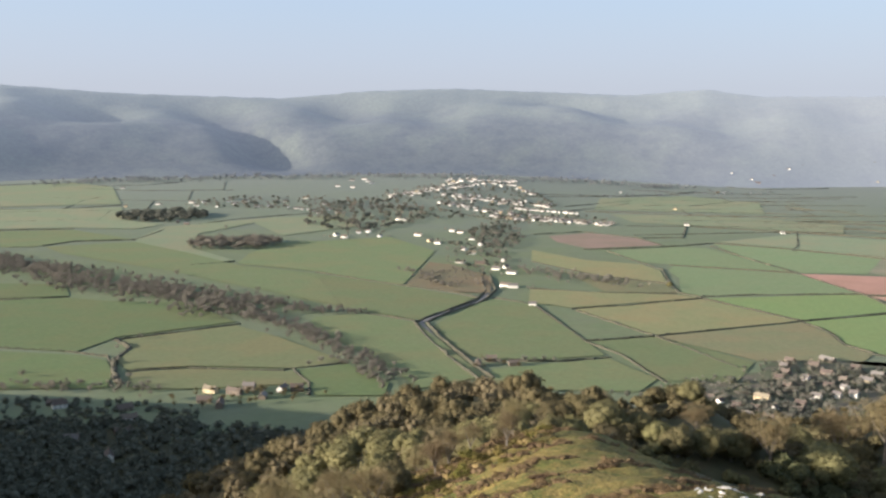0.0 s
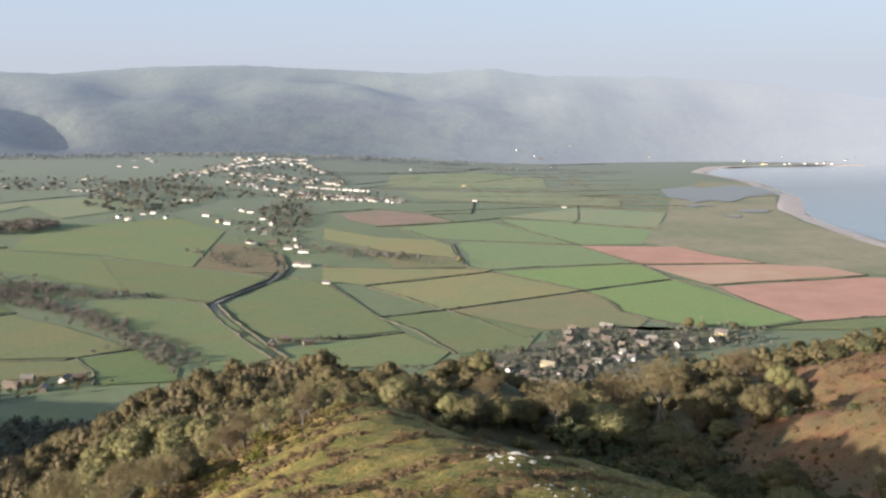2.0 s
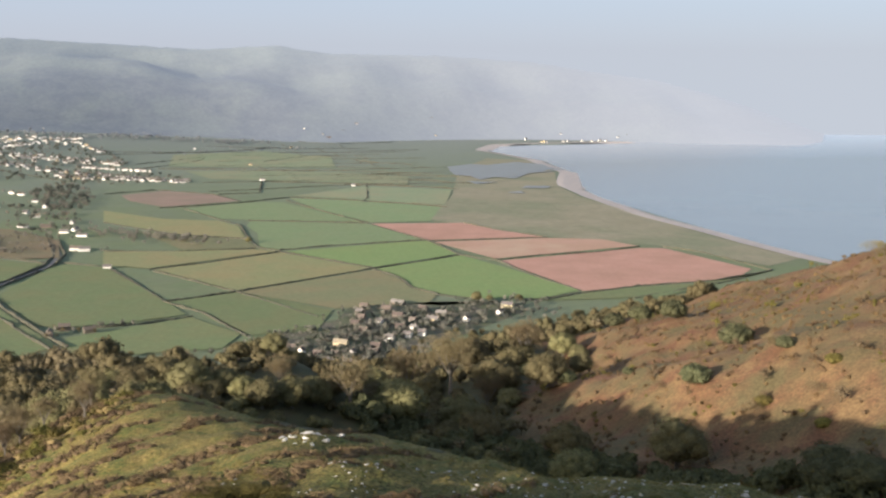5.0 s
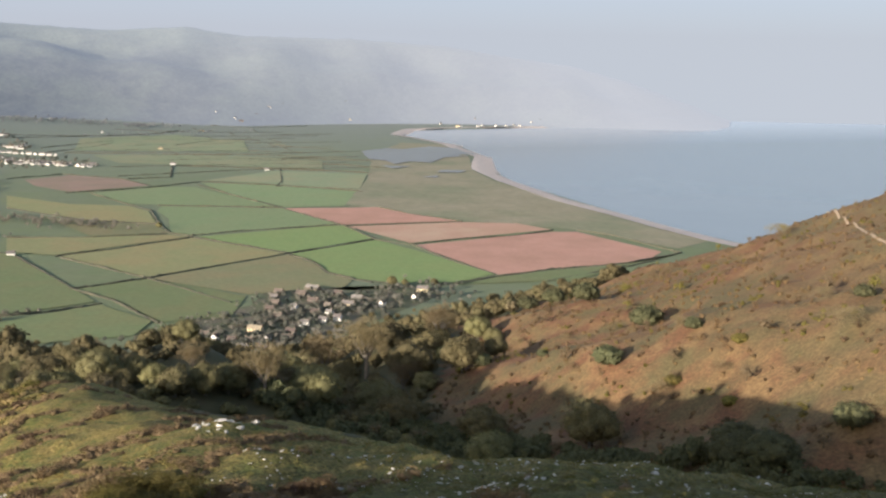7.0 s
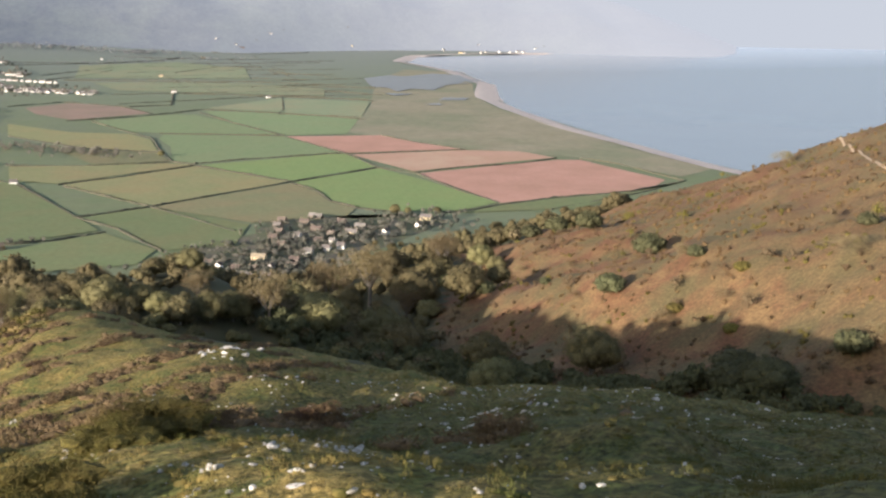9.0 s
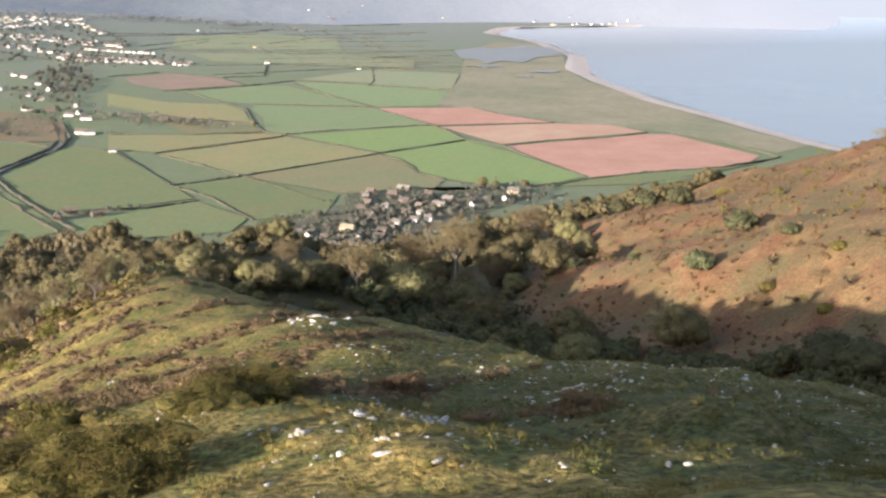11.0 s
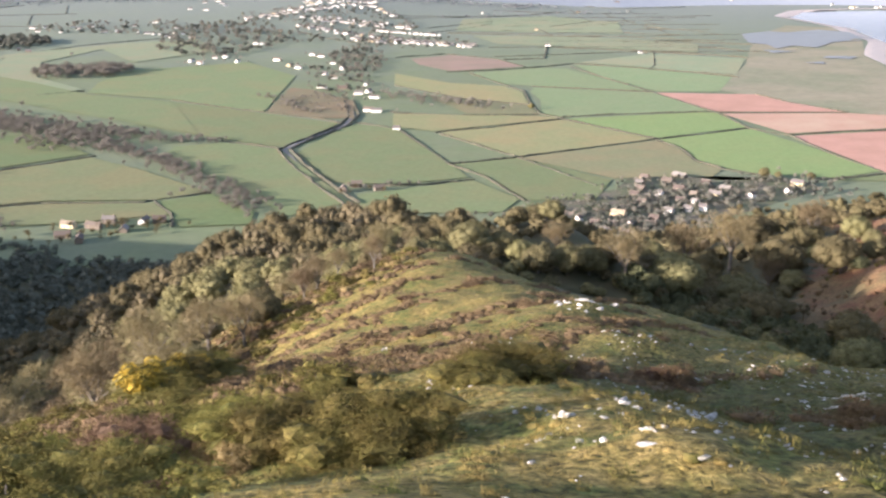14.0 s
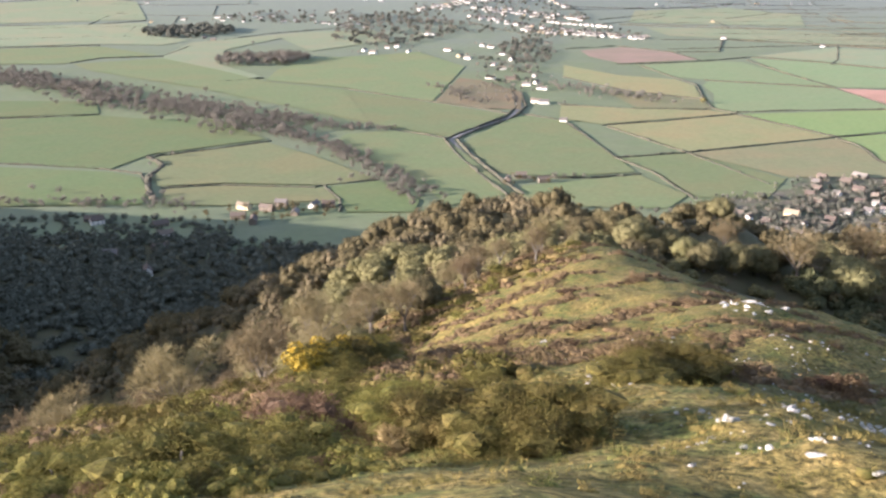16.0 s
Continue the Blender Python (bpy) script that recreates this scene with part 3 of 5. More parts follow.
def many(name, template, places, mat, label, category, seed=0):
    """A wood too large to count: one template, turned, stretched and joined."""
    rng = np.random.RandomState(seed)
    vs, fs = [], []
    tv = [np.asarray(t[0]) for t in template]
    tf = [t[1] for t in template]
    k = 0
    for x, y, z, s in places:
        j = rng.randint(len(tv))
        a = rng.uniform(0, 6.283)
        c, q = math.cos(a), math.sin(a)
        v = tv[j] * s * np.array((rng.uniform(0.85, 1.15), rng.uniform(0.85, 1.15), rng.uniform(0.8, 1.2)))
        v = np.column_stack([v[:, 0] * c - v[:, 1] * q + x, v[:, 0] * q + v[:, 1] * c + y, v[:, 2] + z])
        vs.append(v)
        fs += [[i + k for i in f] for f in tf[j]]
        k += len(v)
    me = bpy.data.meshes.new(name)
    me.from_pydata(np.concatenate(vs).tolist(), [], fs)
    me.polygons.foreach_set("use_smooth", np.ones(len(me.polygons), bool))
    return tagged(part(name, me, mat), label, category, kind="stuff")


def rough_crown(seed, radius, height, sprays, size, narrow=0.7, core=0.85, spiky=0.0, lobes_n=5):
    """A cheap far tree: trunk, billowing core and sprays, as (verts, faces)."""
    rng = np.random.RandomState(seed)
    lobes = crown_lobes(rng, radius, height, lobes_n)
    pieces = [lump(rng, l[:3], (l[3] * core,) * 3, ICO1, 0.14) for l in lobes]
    pieces.append(leaves(rng, lobes, sprays, size, narrow, 0.4, spiky, True))
    pieces.append(rod((0, 0, -1), (0, 0, height * 0.4), 0.3, 0.2, 4))
    return joined(pieces)


# ---- the vale ----
beach_y = np.linspace(760, 3440, 120)
beach_line = list(zip(np.interp(beach_y, SHORE_Y, SHORE_X) - 26 + 6 * np.sin(beach_y / 90), beach_y))
ribbon("beach", beach_line, 42, M_SHINGLE, "pale pinkish shingle beach curving round the bay", "beach", 0.5, 20)
ribbon("beach", [(1560, 3225), (1690, 3452), (1900, 3506), (2200, 3516), (2560, 3536)], 34, M_SHINGLE, "narrow pale shingle shore below the far hamlet", "beach", 0.6, 20)
ribbon("beach", [(1510, 3169), (1501, 2987), (1509, 2775), (1537, 2588), (1316, 2225), (1201, 2014)], 22, M_SHINGLE, "pale shingle spit beside the lagoon", "beach", 0.9, 20)  # shingle spit
field(M_MARSH, [(861, 1958), (667, 1612), (725, 1475), (767, 1385), (881, 1250), (920, 1060), (1020, 1100), (1030, 1231), (1060, 1573), (1100, 1848), (1170, 2067), (1330, 2366), (1455, 2763), (1367, 2856), (1120, 2513)])
for corners in ([(1133, 2597), (1226, 2671), (1249, 2625), (1357, 2700), (1401, 2626), (1369, 2517), (1386, 2467), (1307, 2371), (1248, 2354), (1156, 2223), (1129, 2276), (1071, 2218), (1088, 2318), (1066, 2355), (1094, 2463)], [(1094, 2075), (1138, 2049), (1108, 2007), (1064, 2032)], [(986, 1959), (1026, 1971), (1011, 1929)], [(1007, 2208), (1060, 2165), (1004, 2140)]):
    bm = bmesh.new()
    cx, cy = sum(c[0] for c in corners) / len(corners), sum(c[1] for c in corners) / len(corners)
    corners = [(cx + 1.15 * (x - cx), cy + 0.95 * (y - cy)) for x, y in corners]
    bm.faces.new([bm.verts.new((x, y, plain_lift(x, y) + 1.6)) for x, y in corners])
    bmesh.ops.recalc_face_normals(bm, faces=bm.faces[:])
    tagged(part("water", bm, M_WET), "shallow grey flood water on the salt marsh", "water", kind="structure")
# fields, as corners on the plan
field(M_PLOUGH, [(554, 1601), (707, 1561), (725, 1471), (759, 1381), (576, 1408)])
field(M_PLOUGH_PALE, [(581, 1388), (760, 1369), (833, 1329), (849, 1259), (603, 1229)])
field(M_PLOUGH, [(600, 1211), (839, 1240), (872, 1227), (883, 1049), (845, 1021), (772, 1001), (674, 1003), (604, 1000)])
field(M_PLOUGH_DARK, [(218, 2140), (309, 2197), (391, 2106), (420, 1976), (269, 1926), (225, 2031)])
field(M_GREEN_BRIGHT, [(429, 1209), (570, 1266), (588, 1158), (601, 1005), (541, 982), (475, 1003), (445, 1042), (431, 1088), (439, 1152)])
field(M_GREEN_BRIGHT, [(355, 1374), (558, 1403), (575, 1396), (572, 1280), (429, 1221)])
field(M_GREEN_COOL, [(378, 1686), (552, 1602), (572, 1415), (353, 1394), (331, 1424), (358, 1554), (360, 1637)])
field(M_GREEN_COOL, [(306, 1888), (431, 1944), (492, 1933), (552, 1623), (378, 1707), (337, 1736)])
field(M_GREEN_COOL, [(523, 1992), (630, 1917), (756, 1772), (662, 1599), (563, 1612), (529, 1804)])
field(M_GREEN_PALE, [(539, 2028), (739, 2172), (901, 2049), (768, 1786), (719, 1849), (670, 1904), (638, 1944)])
field(M_OLIVE, [(168, 1293), (346, 1367), (423, 1215), (236, 1134)])
field(M_OLIVE_DARK, [(237, 1124), (423, 1203), (432, 1143), (425, 1080), (438, 1034), (415, 1003), (312, 1008)])
field(M_GREEN, [(154, 1097), (234, 1122), (307, 1001), (268, 922), (205, 928), (183, 1040)])
field(M_OLIVE, [(113, 1347), (163, 1303), (345, 1378), (320, 1402), (123, 1449)])
field(M_OLIVE_DARK, [(188, 1641), (240, 1562), (327, 1501), (325, 1421), (226, 1429)])
field(M_OLIVE, [(165, 1903), (245, 1761), (329, 1710), (346, 1635), (330, 1511), (242, 1579), (151, 1752)])
field(M_GREEN, [(596, 986), (669, 994), (766, 992), (850, 1010), (899, 1030), (671, 941), (534, 969)])
field(M_GREEN_PALE, [(426, 2644), (610, 2612), (783, 2517), (916, 2355), (847, 2178), (675, 2295), (452, 2428)])
field(M_GREEN_PALE, [(469, 3091), (772, 3225), (925, 3023), (823, 2643), (582, 2739), (408, 2784)])
field(M_GREEN, [(-11, 1184), (49, 1348), (67, 1369), (116, 1322), (153, 1109), (165, 1032), (99, 1014), (43, 1019), (25, 1032)])
field(M_GREEN, [(47, 972), (167, 1017), (198, 934), (172, 888), (38, 898)])
field(M_GREEN, [(-315, 2022), (-219, 2061), (-109, 2123), (-15, 1888), (-59, 1485), (-201, 1628), (-343, 1713), (-349, 1847)])
field(M_GREEN, [(-198, 1603), (-56, 1470), (44, 1378), (-13, 1248), (-29, 1226), (-102, 1286), (-167, 1348), (-249, 1440), (-359, 1573), (-412, 1647), (-340, 1700)])
field(M_GREEN, [(-97, 1259), (-29, 1201), (23, 1002), (39, 943), (-22, 898), (-51, 983), (-105, 1086), (-161, 1194), (-154, 1240)])
field(M_GREEN_LEAF, [(-726, 1506), (-552, 1496), (-509, 1392), (-657, 1361)])
field(M_GREEN_LEAF, [(-647, 1339), (-506, 1378), (-444, 1352), (-336, 1339), (-245, 1208), (-359, 1121), (-378, 1047), (-526, 1083)])
field(M_OLIVE_GREEN, [(-352, 1103), (-241, 1188), (-176, 1115), (-96, 1004), (-144, 976), (-244, 985), (-303, 972), (-323, 1007), (-325, 1058)])
field(M_GREEN_LEAF, [(-515, 1061), (-370, 1032), (-334, 1007), (-313, 960), (-299, 902), (-436, 894)])
field(M_OLIVE_GREEN, [(-297, 958), (-240, 972), (-142, 962), (-123, 918), (-218, 898), (-280, 898)])
field(M_GREEN_LEAF, [(-137, 967), (-93, 992), (-49, 918), (-51, 875), (-110, 875)])
field(M_GREEN, [(-1059, 2210), (-809, 2257), (-627, 2081), (-736, 2051), (-775, 1948), (-935, 1948)])
field(M_GREEN_PALE, [(-1275, 2667), (-852, 2741), (-764, 2475), (-646, 2379), (-680, 2281), (-826, 2306), (-1081, 2257)])
field(M_GREEN_PALE, [(-1517, 3182), (-1197, 3358), (-1028, 3228), (-875, 2815), (-1303, 2728)])
field(M_GREEN_PALE, [(-619, 2081), (-628, 2330), (-568, 2391), (-420, 2523), (-246, 2583), (-186, 2354), (-334, 2144), (-442, 2415), (-518, 2177), (-471, 1931), (-356, 1756), (-423, 1713), (-577, 1931)])
field(M_GREEN, [(-753, 1948), (-607, 2032), (-451, 1847), (-340, 1700), (-196, 1591), (-135, 1326), (-278, 1465), (-436, 1634), (-684, 1847)])
field(M_ORCHARD, [(-54, 1490), (-23, 1734), (15, 1700), (73, 1573), (66, 1415), (13, 1425)])
# hedgerows
hedge([(162, 1295), (242, 1321), (348, 1376)])
hedge([(348, 1376), (392, 1288), (428, 1217)])
hedge([(152, 1101), (235, 1128), (291, 1153), (427, 1214), (497, 1238), (573, 1274)])
hedge([(352, 1390), (427, 1403), (560, 1408), (582, 1405)])
hedge([(511, 1966), (527, 1796), (554, 1601), (578, 1395), (571, 1270), (600, 1216), (595, 1081), (603, 1004)])
hedge([(578, 1395), (665, 1386), (762, 1374)])
hedge([(597, 1217), (678, 1234), (767, 1230), (848, 1253)])
hedge([(707, 1561), (725, 1471), (765, 1379)])
hedge([(881, 1241), (905, 1177), (902, 1033), (790, 1002), (674, 1003), (597, 992), (537, 974), (511, 978)])
hedge([(425, 1210), (436, 1149), (428, 1083), (442, 1036), (471, 995)])
hedge([(167, 1285), (235, 1128), (285, 978)])
hedge([(152, 1101), (182, 1035), (202, 925)])
hedge([(124, 1458), (224, 1419), (323, 1411)])
hedge([(353, 1653), (337, 1532), (327, 1415), (350, 1381)])
hedge([(302, 1890), (333, 1730), (351, 1647)])
hedge([(262, 1912), (347, 1927), (440, 1960), (528, 2010)])
hedge([(376, 1700), (483, 1648), (556, 1608)])
hedge([(528, 2010), (633, 1926), (716, 1841), (766, 1768)])
hedge([(190, 2170), (301, 2222), (393, 2116), (423, 1975)])
hedge([(568, 2326), (667, 2270), (838, 2155), (917, 2056)])
hedge([(282, 3142), (560, 3164), (710, 3251), (831, 3393)])
hedge([(375, 2743), (571, 2689), (762, 2589), (1004, 2425)])
hedge([(694, 2901), (871, 3076), (973, 3013)])
hedge([(334, 2841), (446, 2943), (553, 3040)])
hedge([(748, 2402), (926, 2383), (1035, 2322)])
hedge([(765, 2228), (677, 1963), (645, 1902)])
hedge([(151, 1746), (242, 1573), (329, 1506)])
hedge([(406, 2101), (491, 2107), (555, 2357)])
hedge([(951, 2842), (1049, 2698), (1068, 2580)])
hedge([(842, 2274), (936, 2261), (980, 2165)])
hedge([(638, 948), (723, 969), (836, 1004)])
hedge([(66, 1383), (118, 1331), (154, 1103)])
hedge([(76, 1007), (121, 1007), (169, 1024)])
hedge([(-524, 1080), (-402, 1058), (-339, 1027), (-313, 972)])
hedge([(-356, 1109), (-301, 1145), (-238, 1198)])
hedge([(-301, 965), (-247, 978), (-153, 969), (-144, 978), (-94, 1000)])
hedge([(-655, 1356), (-548, 1369), (-507, 1388)])
hedge([(-420, 1700), (-353, 1741)])
hedge([(-765, 1966), (-733, 2042), (-618, 2071), (-611, 2257)])
hedge([(-1070, 2233), (-817, 2281)])
hedge([(-1292, 2704), (-1011, 2704), (-867, 2790)])
hedge([(-1531, 3212), (-1252, 3358)])
hedge([(-996, 2704), (-1006, 2905), (-987, 2970)])
hedge([(-1100, 3259), (-940, 3291), (-839, 3392)])
hedge([(-585, 2354), (-498, 2499), (-322, 2631)])
hedge([(-200, 1622), (-123, 1545), (-57, 1485), (13, 1425), (47, 1383)])
hedge([(-102, 1274), (-28, 1212)])
hedge([(-143, 972), (-120, 914), (-117, 879)])
hedge([(639, 1888), (710, 1855), (775, 1800)])
# far hedges
hedge([(229, 3054), (457, 3133), (677, 3228), (859, 3378)])
hedge([(325, 2720), (461, 2861), (535, 2970)])
hedge([(374, 2716), (581, 2635), (739, 2559)])
hedge([(686, 2889), (800, 3011), (924, 2961)])
hedge([(591, 2326), (699, 2241), (805, 2158), (912, 2089)])
hedge([(761, 2439), (906, 2431), (1046, 2345)])
hedge([(870, 2333), (997, 2155)])
hedge([(657, 2704), (835, 2675), (964, 2586)])
hedge([(915, 3596), (1103, 3533), (1354, 3634)])
hedge([(1052, 3246), (1304, 3254)])
hedge([(-5, 2720), (67, 2583), (146, 2452)])
# tall hedge banks on both sides of the lane, and along the brook
LANE = [(66, 1573), (67, 1440), (49, 1356), (-13, 1240), (-26, 1205), (-9, 1115), (25, 983), (40, 934)]
BROOK = [(-356, 1109), (-327, 1064), (-328, 1019), (-316, 972), (-294, 918)]
WOOD_STRIP = [(-839, 1808), (-733, 1700), (-604, 1603), (-475, 1475), (-349, 1392), (-241, 1266), (-155, 1145), (-101, 1045), (-67, 972), (-43, 918)]
WOOD_BRANCH = [(-260, 1369), (-174, 1286), (-108, 1266)]
# place, length, and look of the houses of the near village
NEAR_HOUSES = [(381, 1006, 32, "barn"), (342, 1001, 17, "stone"), (323, 956, 16, "stone"), (384, 917, 26, "cream"), (354, 891, 9, "white"), (319, 864, 13, "white"), (354, 871, 10, "white"), (272, 861, 25, "thatch"), (232, 847, 7, "gable"), (271, 825, 9, "gable"), (289, 826, 20, "tile"), (332, 927, 10, "white"), (245, 806, 8, "white"), (218, 871, 17, "stone"), (191, 868, 14, "stone"), (202, 857, 12, "stone"), (260, 804, 16, "tile"), (483, 951, 24, "cream"), (460, 923, 10, "gable"), (417, 909, 10, "gable"), (405, 944, 20, "barn"), (360, 950, 20, "tile"), (339, 869, 12, "white"), (244, 838, 11, "stone"), (228, 864, 12, "tile"), (360, 985, 17, "tile"), (299, 844, 15, "tile"), (257, 832, 11, "stone"), (308, 905, 14, "tile"), (345, 905, 13, "stone"), (366, 925, 12, "tile"), (330, 980, 14, "barn"), (310, 935, 12, "tile"), (395, 970, 15, "tile"), (180, 855, 12, "stone")]
FARM_HOUSES = [(-202, 856), (-204, 888), (-182, 882), (-172, 898), (-155, 869), (-142, 894), (-129, 894), (-186, 842)]
LONE_HOUSES = [(34, 988), (48, 1007), (69, 990), (116, 1322), (-987, 3197), (-845, 2753), (-620, 2415), (-591, 2379), (559, 3264), (625, 2784), (556, 2356), (891, 3360), (721, 2188), (1598, 3854)]
LANE_HOUSES = [(-222, 2144), (-201, 2102), (-180, 2199), (-160, 2210), (-130, 2123), (-52, 2144), (-25, 2042), (-10, 2003), (20, 2233), (37, 2199), (58, 2071), (72, 1975), (38, 1905), (52, 1847), (29, 1727), (62, 1713), (98, 1863), (102, 1748), (102, 1666), (107, 1603), (90, 1475), (100, 1465), (85, 1647), (-107, 2475), (-93, 2463)]
WEST_HOUSES = [(-689, 2840), (-662, 2778), (-658, 2853), (-600, 2753), (-593, 2866), (-568, 2815), (-546, 2866), (-495, 2753), (-467, 2765), (-455, 2741), (-437, 2866), (-410, 2741), (-384, 2716), (-366, 2692), (-392, 2944), (-352, 2692), (-332, 2655), (-318, 2716), (-321, 2815), (-293, 2692), (-271, 2619), (-261, 2595), (-314, 2619), (-772, 2803)]

ribbon("road", LANE, 5.0, M_LANE, "narrow grey country lane between tall hedges", "road", 0.6, 5)
for off in (-7.0, 7.0):
    hedge([(x + off, y + 0.3 * off) for x, y in LANE], 2.2, 2.8, label="tall dark hedge beside the lane")
hedge(BROOK, 3.0, 4.8, label="tall dark hedge along a brook")

# hedges of the far vale, closer together towards the hills
far_rng = np.random.RandomState(5)
for k, y in enumerate((2180, 2330, 2470, 2620, 2760, 2910, 3060, 3210, 3340)):
    x0, x1 = (430 + 25 * k + far_rng.uniform(-60, 60), 1010 + 25 * k + far_rng.uniform(-90, 60))
    hedge([(x0, y + far_rng.uniform(-40, 40)), ((x0 + x1) / 2, y + far_rng.uniform(-40, 40)), (x1, y + far_rng.uniform(-40, 40))], 1.3, 2.0)
    for _ in range(2):
        x = far_rng.uniform(x0 + 60, x1 - 60)
        hedge([(x, y), (x + far_rng.uniform(-30, 30), y + 140)], 1.3, 2.0)
for k, y in enumerate((2450, 2680, 2920, 3160)):
    hedge([(-1150, y + far_rng.uniform(-60, 60)), (-900, y + far_rng.uniform(-30, 30)), (-640, y + far_rng.uniform(-40, 40))], 1.3, 2.0)
    hedge([(-820 + 50 * k, y), (-860 + 50 * k, y + 220)], 1.3, 2.0)

# ---- houses ----
def box_mesh(x0, x1, y0, y1, z0, z1):
    v = [(x, y, z) for x in (x0, x1) for y in (y0, y1) for z in (z0, z1)]
    f = [(0, 1, 3, 2), (4, 6, 7, 5), (0, 4, 5, 1), (2, 3, 7, 6), (0, 2, 6, 4), (1, 5, 7, 3)]
    return v, f


def house(x, y, turn, long, deep, eaves, wall_mat, roof_mat, label, group, windows=0, chimneys=1):
    """A gabled house: walls with gables, a roof of two slabs, chimneys, and windows where they can be told."""
    base = min(lift_of(x + a, y + b) for a in (-4, 4) for b in (-4, 4)) - 0.3
    ob = thing("house", label, "house", group, pose(x, y, base, 0, 0, turn))
    hl, hd, rise = long / 2, deep / 2, deep * 0.42
    v = [(sx * hl, sy * hd, z) for sx in (-1, 1) for sy in (-1, 1) for z in (0, eaves)] + [(-hl, 0, eaves + rise), (hl, 0, eaves + rise)]
    f = [(0, 4, 5, 1), (2, 3, 7, 6), (0, 1, 8, 3, 2), (4, 6, 7, 9, 5)]
    part("wall", arrays_mesh2("wall", v, f), wall_mat, ob)
    t, o = 0.28, 0.45
    rv, rf = [], []
    for s in (-1, 1):
        k = len(rv)
        low, high = eaves - o * 0.84, eaves + rise
        for sx in (-1, 1):
            for yy, zz in ((s * (hd + o), low), (0, high)):
                rv += [(sx * (hl + o), yy, zz + 0.04), (sx * (hl + o), yy, zz + t + 0.04)]
        rf += [(k, k + 1, k + 3, k + 2), (k + 4, k + 6, k + 7, k + 5), (k, k + 4, k + 5, k + 1), (k + 2, k + 3, k + 7, k + 6), (k, k + 2, k + 6, k + 4), (k + 1, k + 5, k + 7, k + 3)]
    part("roof", arrays_mesh2("roof", rv, rf), roof_mat, ob)
    for c in range(chimneys):
        cx = (hl - 0.6) * (1 if c == 0 else -1)
        bv, bf = box_mesh(cx - 0.45, cx + 0.45, -0.45, 0.45, eaves + rise - 0.6, eaves + rise + 1.3)
        part("chimney", arrays_mesh2("chimney", bv, bf), M_STONE, ob)
    for k in range(windows):
        for s in (-1, 1):
            wx = -hl + long * (k + 0.5) / windows
            for wz in ((0.9,) if eaves < 4 else (0.8, 3.1)):
                bv, bf = box_mesh(wx - 0.5, wx + 0.5, s * hd - 0.03 if s > 0 else s * hd - 0.05, s * hd + 0.05 if s > 0 else s * hd + 0.03, wz, wz + 1.2)
                part("window", arrays_mesh2("window", bv, bf), M_GLASS, ob)
    return ob


def arrays_mesh2(name, v, f):
    me = bpy.data.meshes.new(name)
    me.from_pydata(v, [], f)
    me.validate()
    bm = bmesh.new()
    bm.from_mesh(me)
    bmesh.ops.recalc_face_normals(bm, faces=bm.faces[:])
    bm.to_mesh(me)
    bm.free()
    return me


hr = np.random.RandomState(21)
LOOKS = ((M_WHITE, M_SLATE, "whitewashed cottage with a grey slate roof"), (M_CREAM, M_THATCH, "cream cottage with a weathered thatched roof"), (M_STONE, M_TILE, "sandstone house with a red clay tile roof"), (M_WHITE, M_THATCH, "white cottage with a brown thatched roof"), (M_WHITE, M_TILE, "white house with a red-brown tile roof"), (M_STONE, M_SLATE, "stone barn with a grey slate roof"))


def settle(places, group, odds, sizes, turn, windows=0, where=""):
    for x, y in places:
        wall_mat, roof_mat, label = LOOKS[hr.choice(len(LOOKS), p=odds)]
        long = hr.uniform(*sizes)
        deep = hr.uniform(5.2, 7.0)
        house(x, y, turn + hr.choice((0, 0, 90)) + hr.uniform(-18, 18), long, deep, hr.uniform(3.0, 4.7), wall_mat, roof_mat, label + where, group, windows, hr.choice((1, 2)))


field(M_GARDEN, [(165, 835), (240, 815), (300, 800), (390, 860), (500, 935), (500, 980), (420, 985), (375, 1020), (325, 1005), (300, 960), (235, 945), (190, 885)], 0.3)
VILLAGE_LOOKS = {"barn": LOOKS[5], "stone": (M_STONE, M_TILE, "sandstone house with a brown tile roof"), "cream": (M_CREAM, M_SLATE, "long cream house with a grey slate roof"), "white": LOOKS[0], "gable": LOOKS[4], "thatch": LOOKS[1], "tile": LOOKS[2]}
for x, y, long, kind in NEAR_HOUSES:
    wall_mat, roof_mat, label = VILLAGE_LOOKS[kind]
    turn = -math.degrees(math.atan2(x, y)) - 28 + hr.uniform(-12, 12) + (90 if kind == "gable" else 0)
    long = 2.6 + 0.42 * long
    house(x, y, turn, long, min(6.2, 3.8 + 0.14 * long), hr.uniform(2.8, 3.6) + (1.3 if kind in ("cream", "thatch", "white", "gable") else 0), wall_mat, roof_mat, label + " among garden trees", "houses of the near village", max(2, int(long / 3.2)), hr.choice((1, 2)))
settle(FARM_HOUSES, "farm buildings below the wood", (0.08, 0.27, 0.3, 0.0, 0.05, 0.3), (9, 15), -10, 4, " of a farm")
settle(LONE_HOUSES[:3], "farm beside the lane", (0, 0, 0.7, 0, 0, 0.3), (9, 13), 0, 0, " by the lane")
settle(LONE_HOUSES[3:], "lone farmhouses", (0.5, 0.1, 0.1, 0.1, 0.15, 0.05), (8, 13), 0, 0, " alone in the fields")
settle(LANE_HOUSES, "houses along the village lane", (0.5, 0.1, 0.05, 0.1, 0.25, 0.0), (10, 17), -20, 0, " beside the lane")
settle(WEST_HOUSES, "houses of the western hamlet", (0.55, 0.1, 0.05, 0.05, 0.25, 0.0), (10, 17), 5, 0, " in the hamlet")
town = []
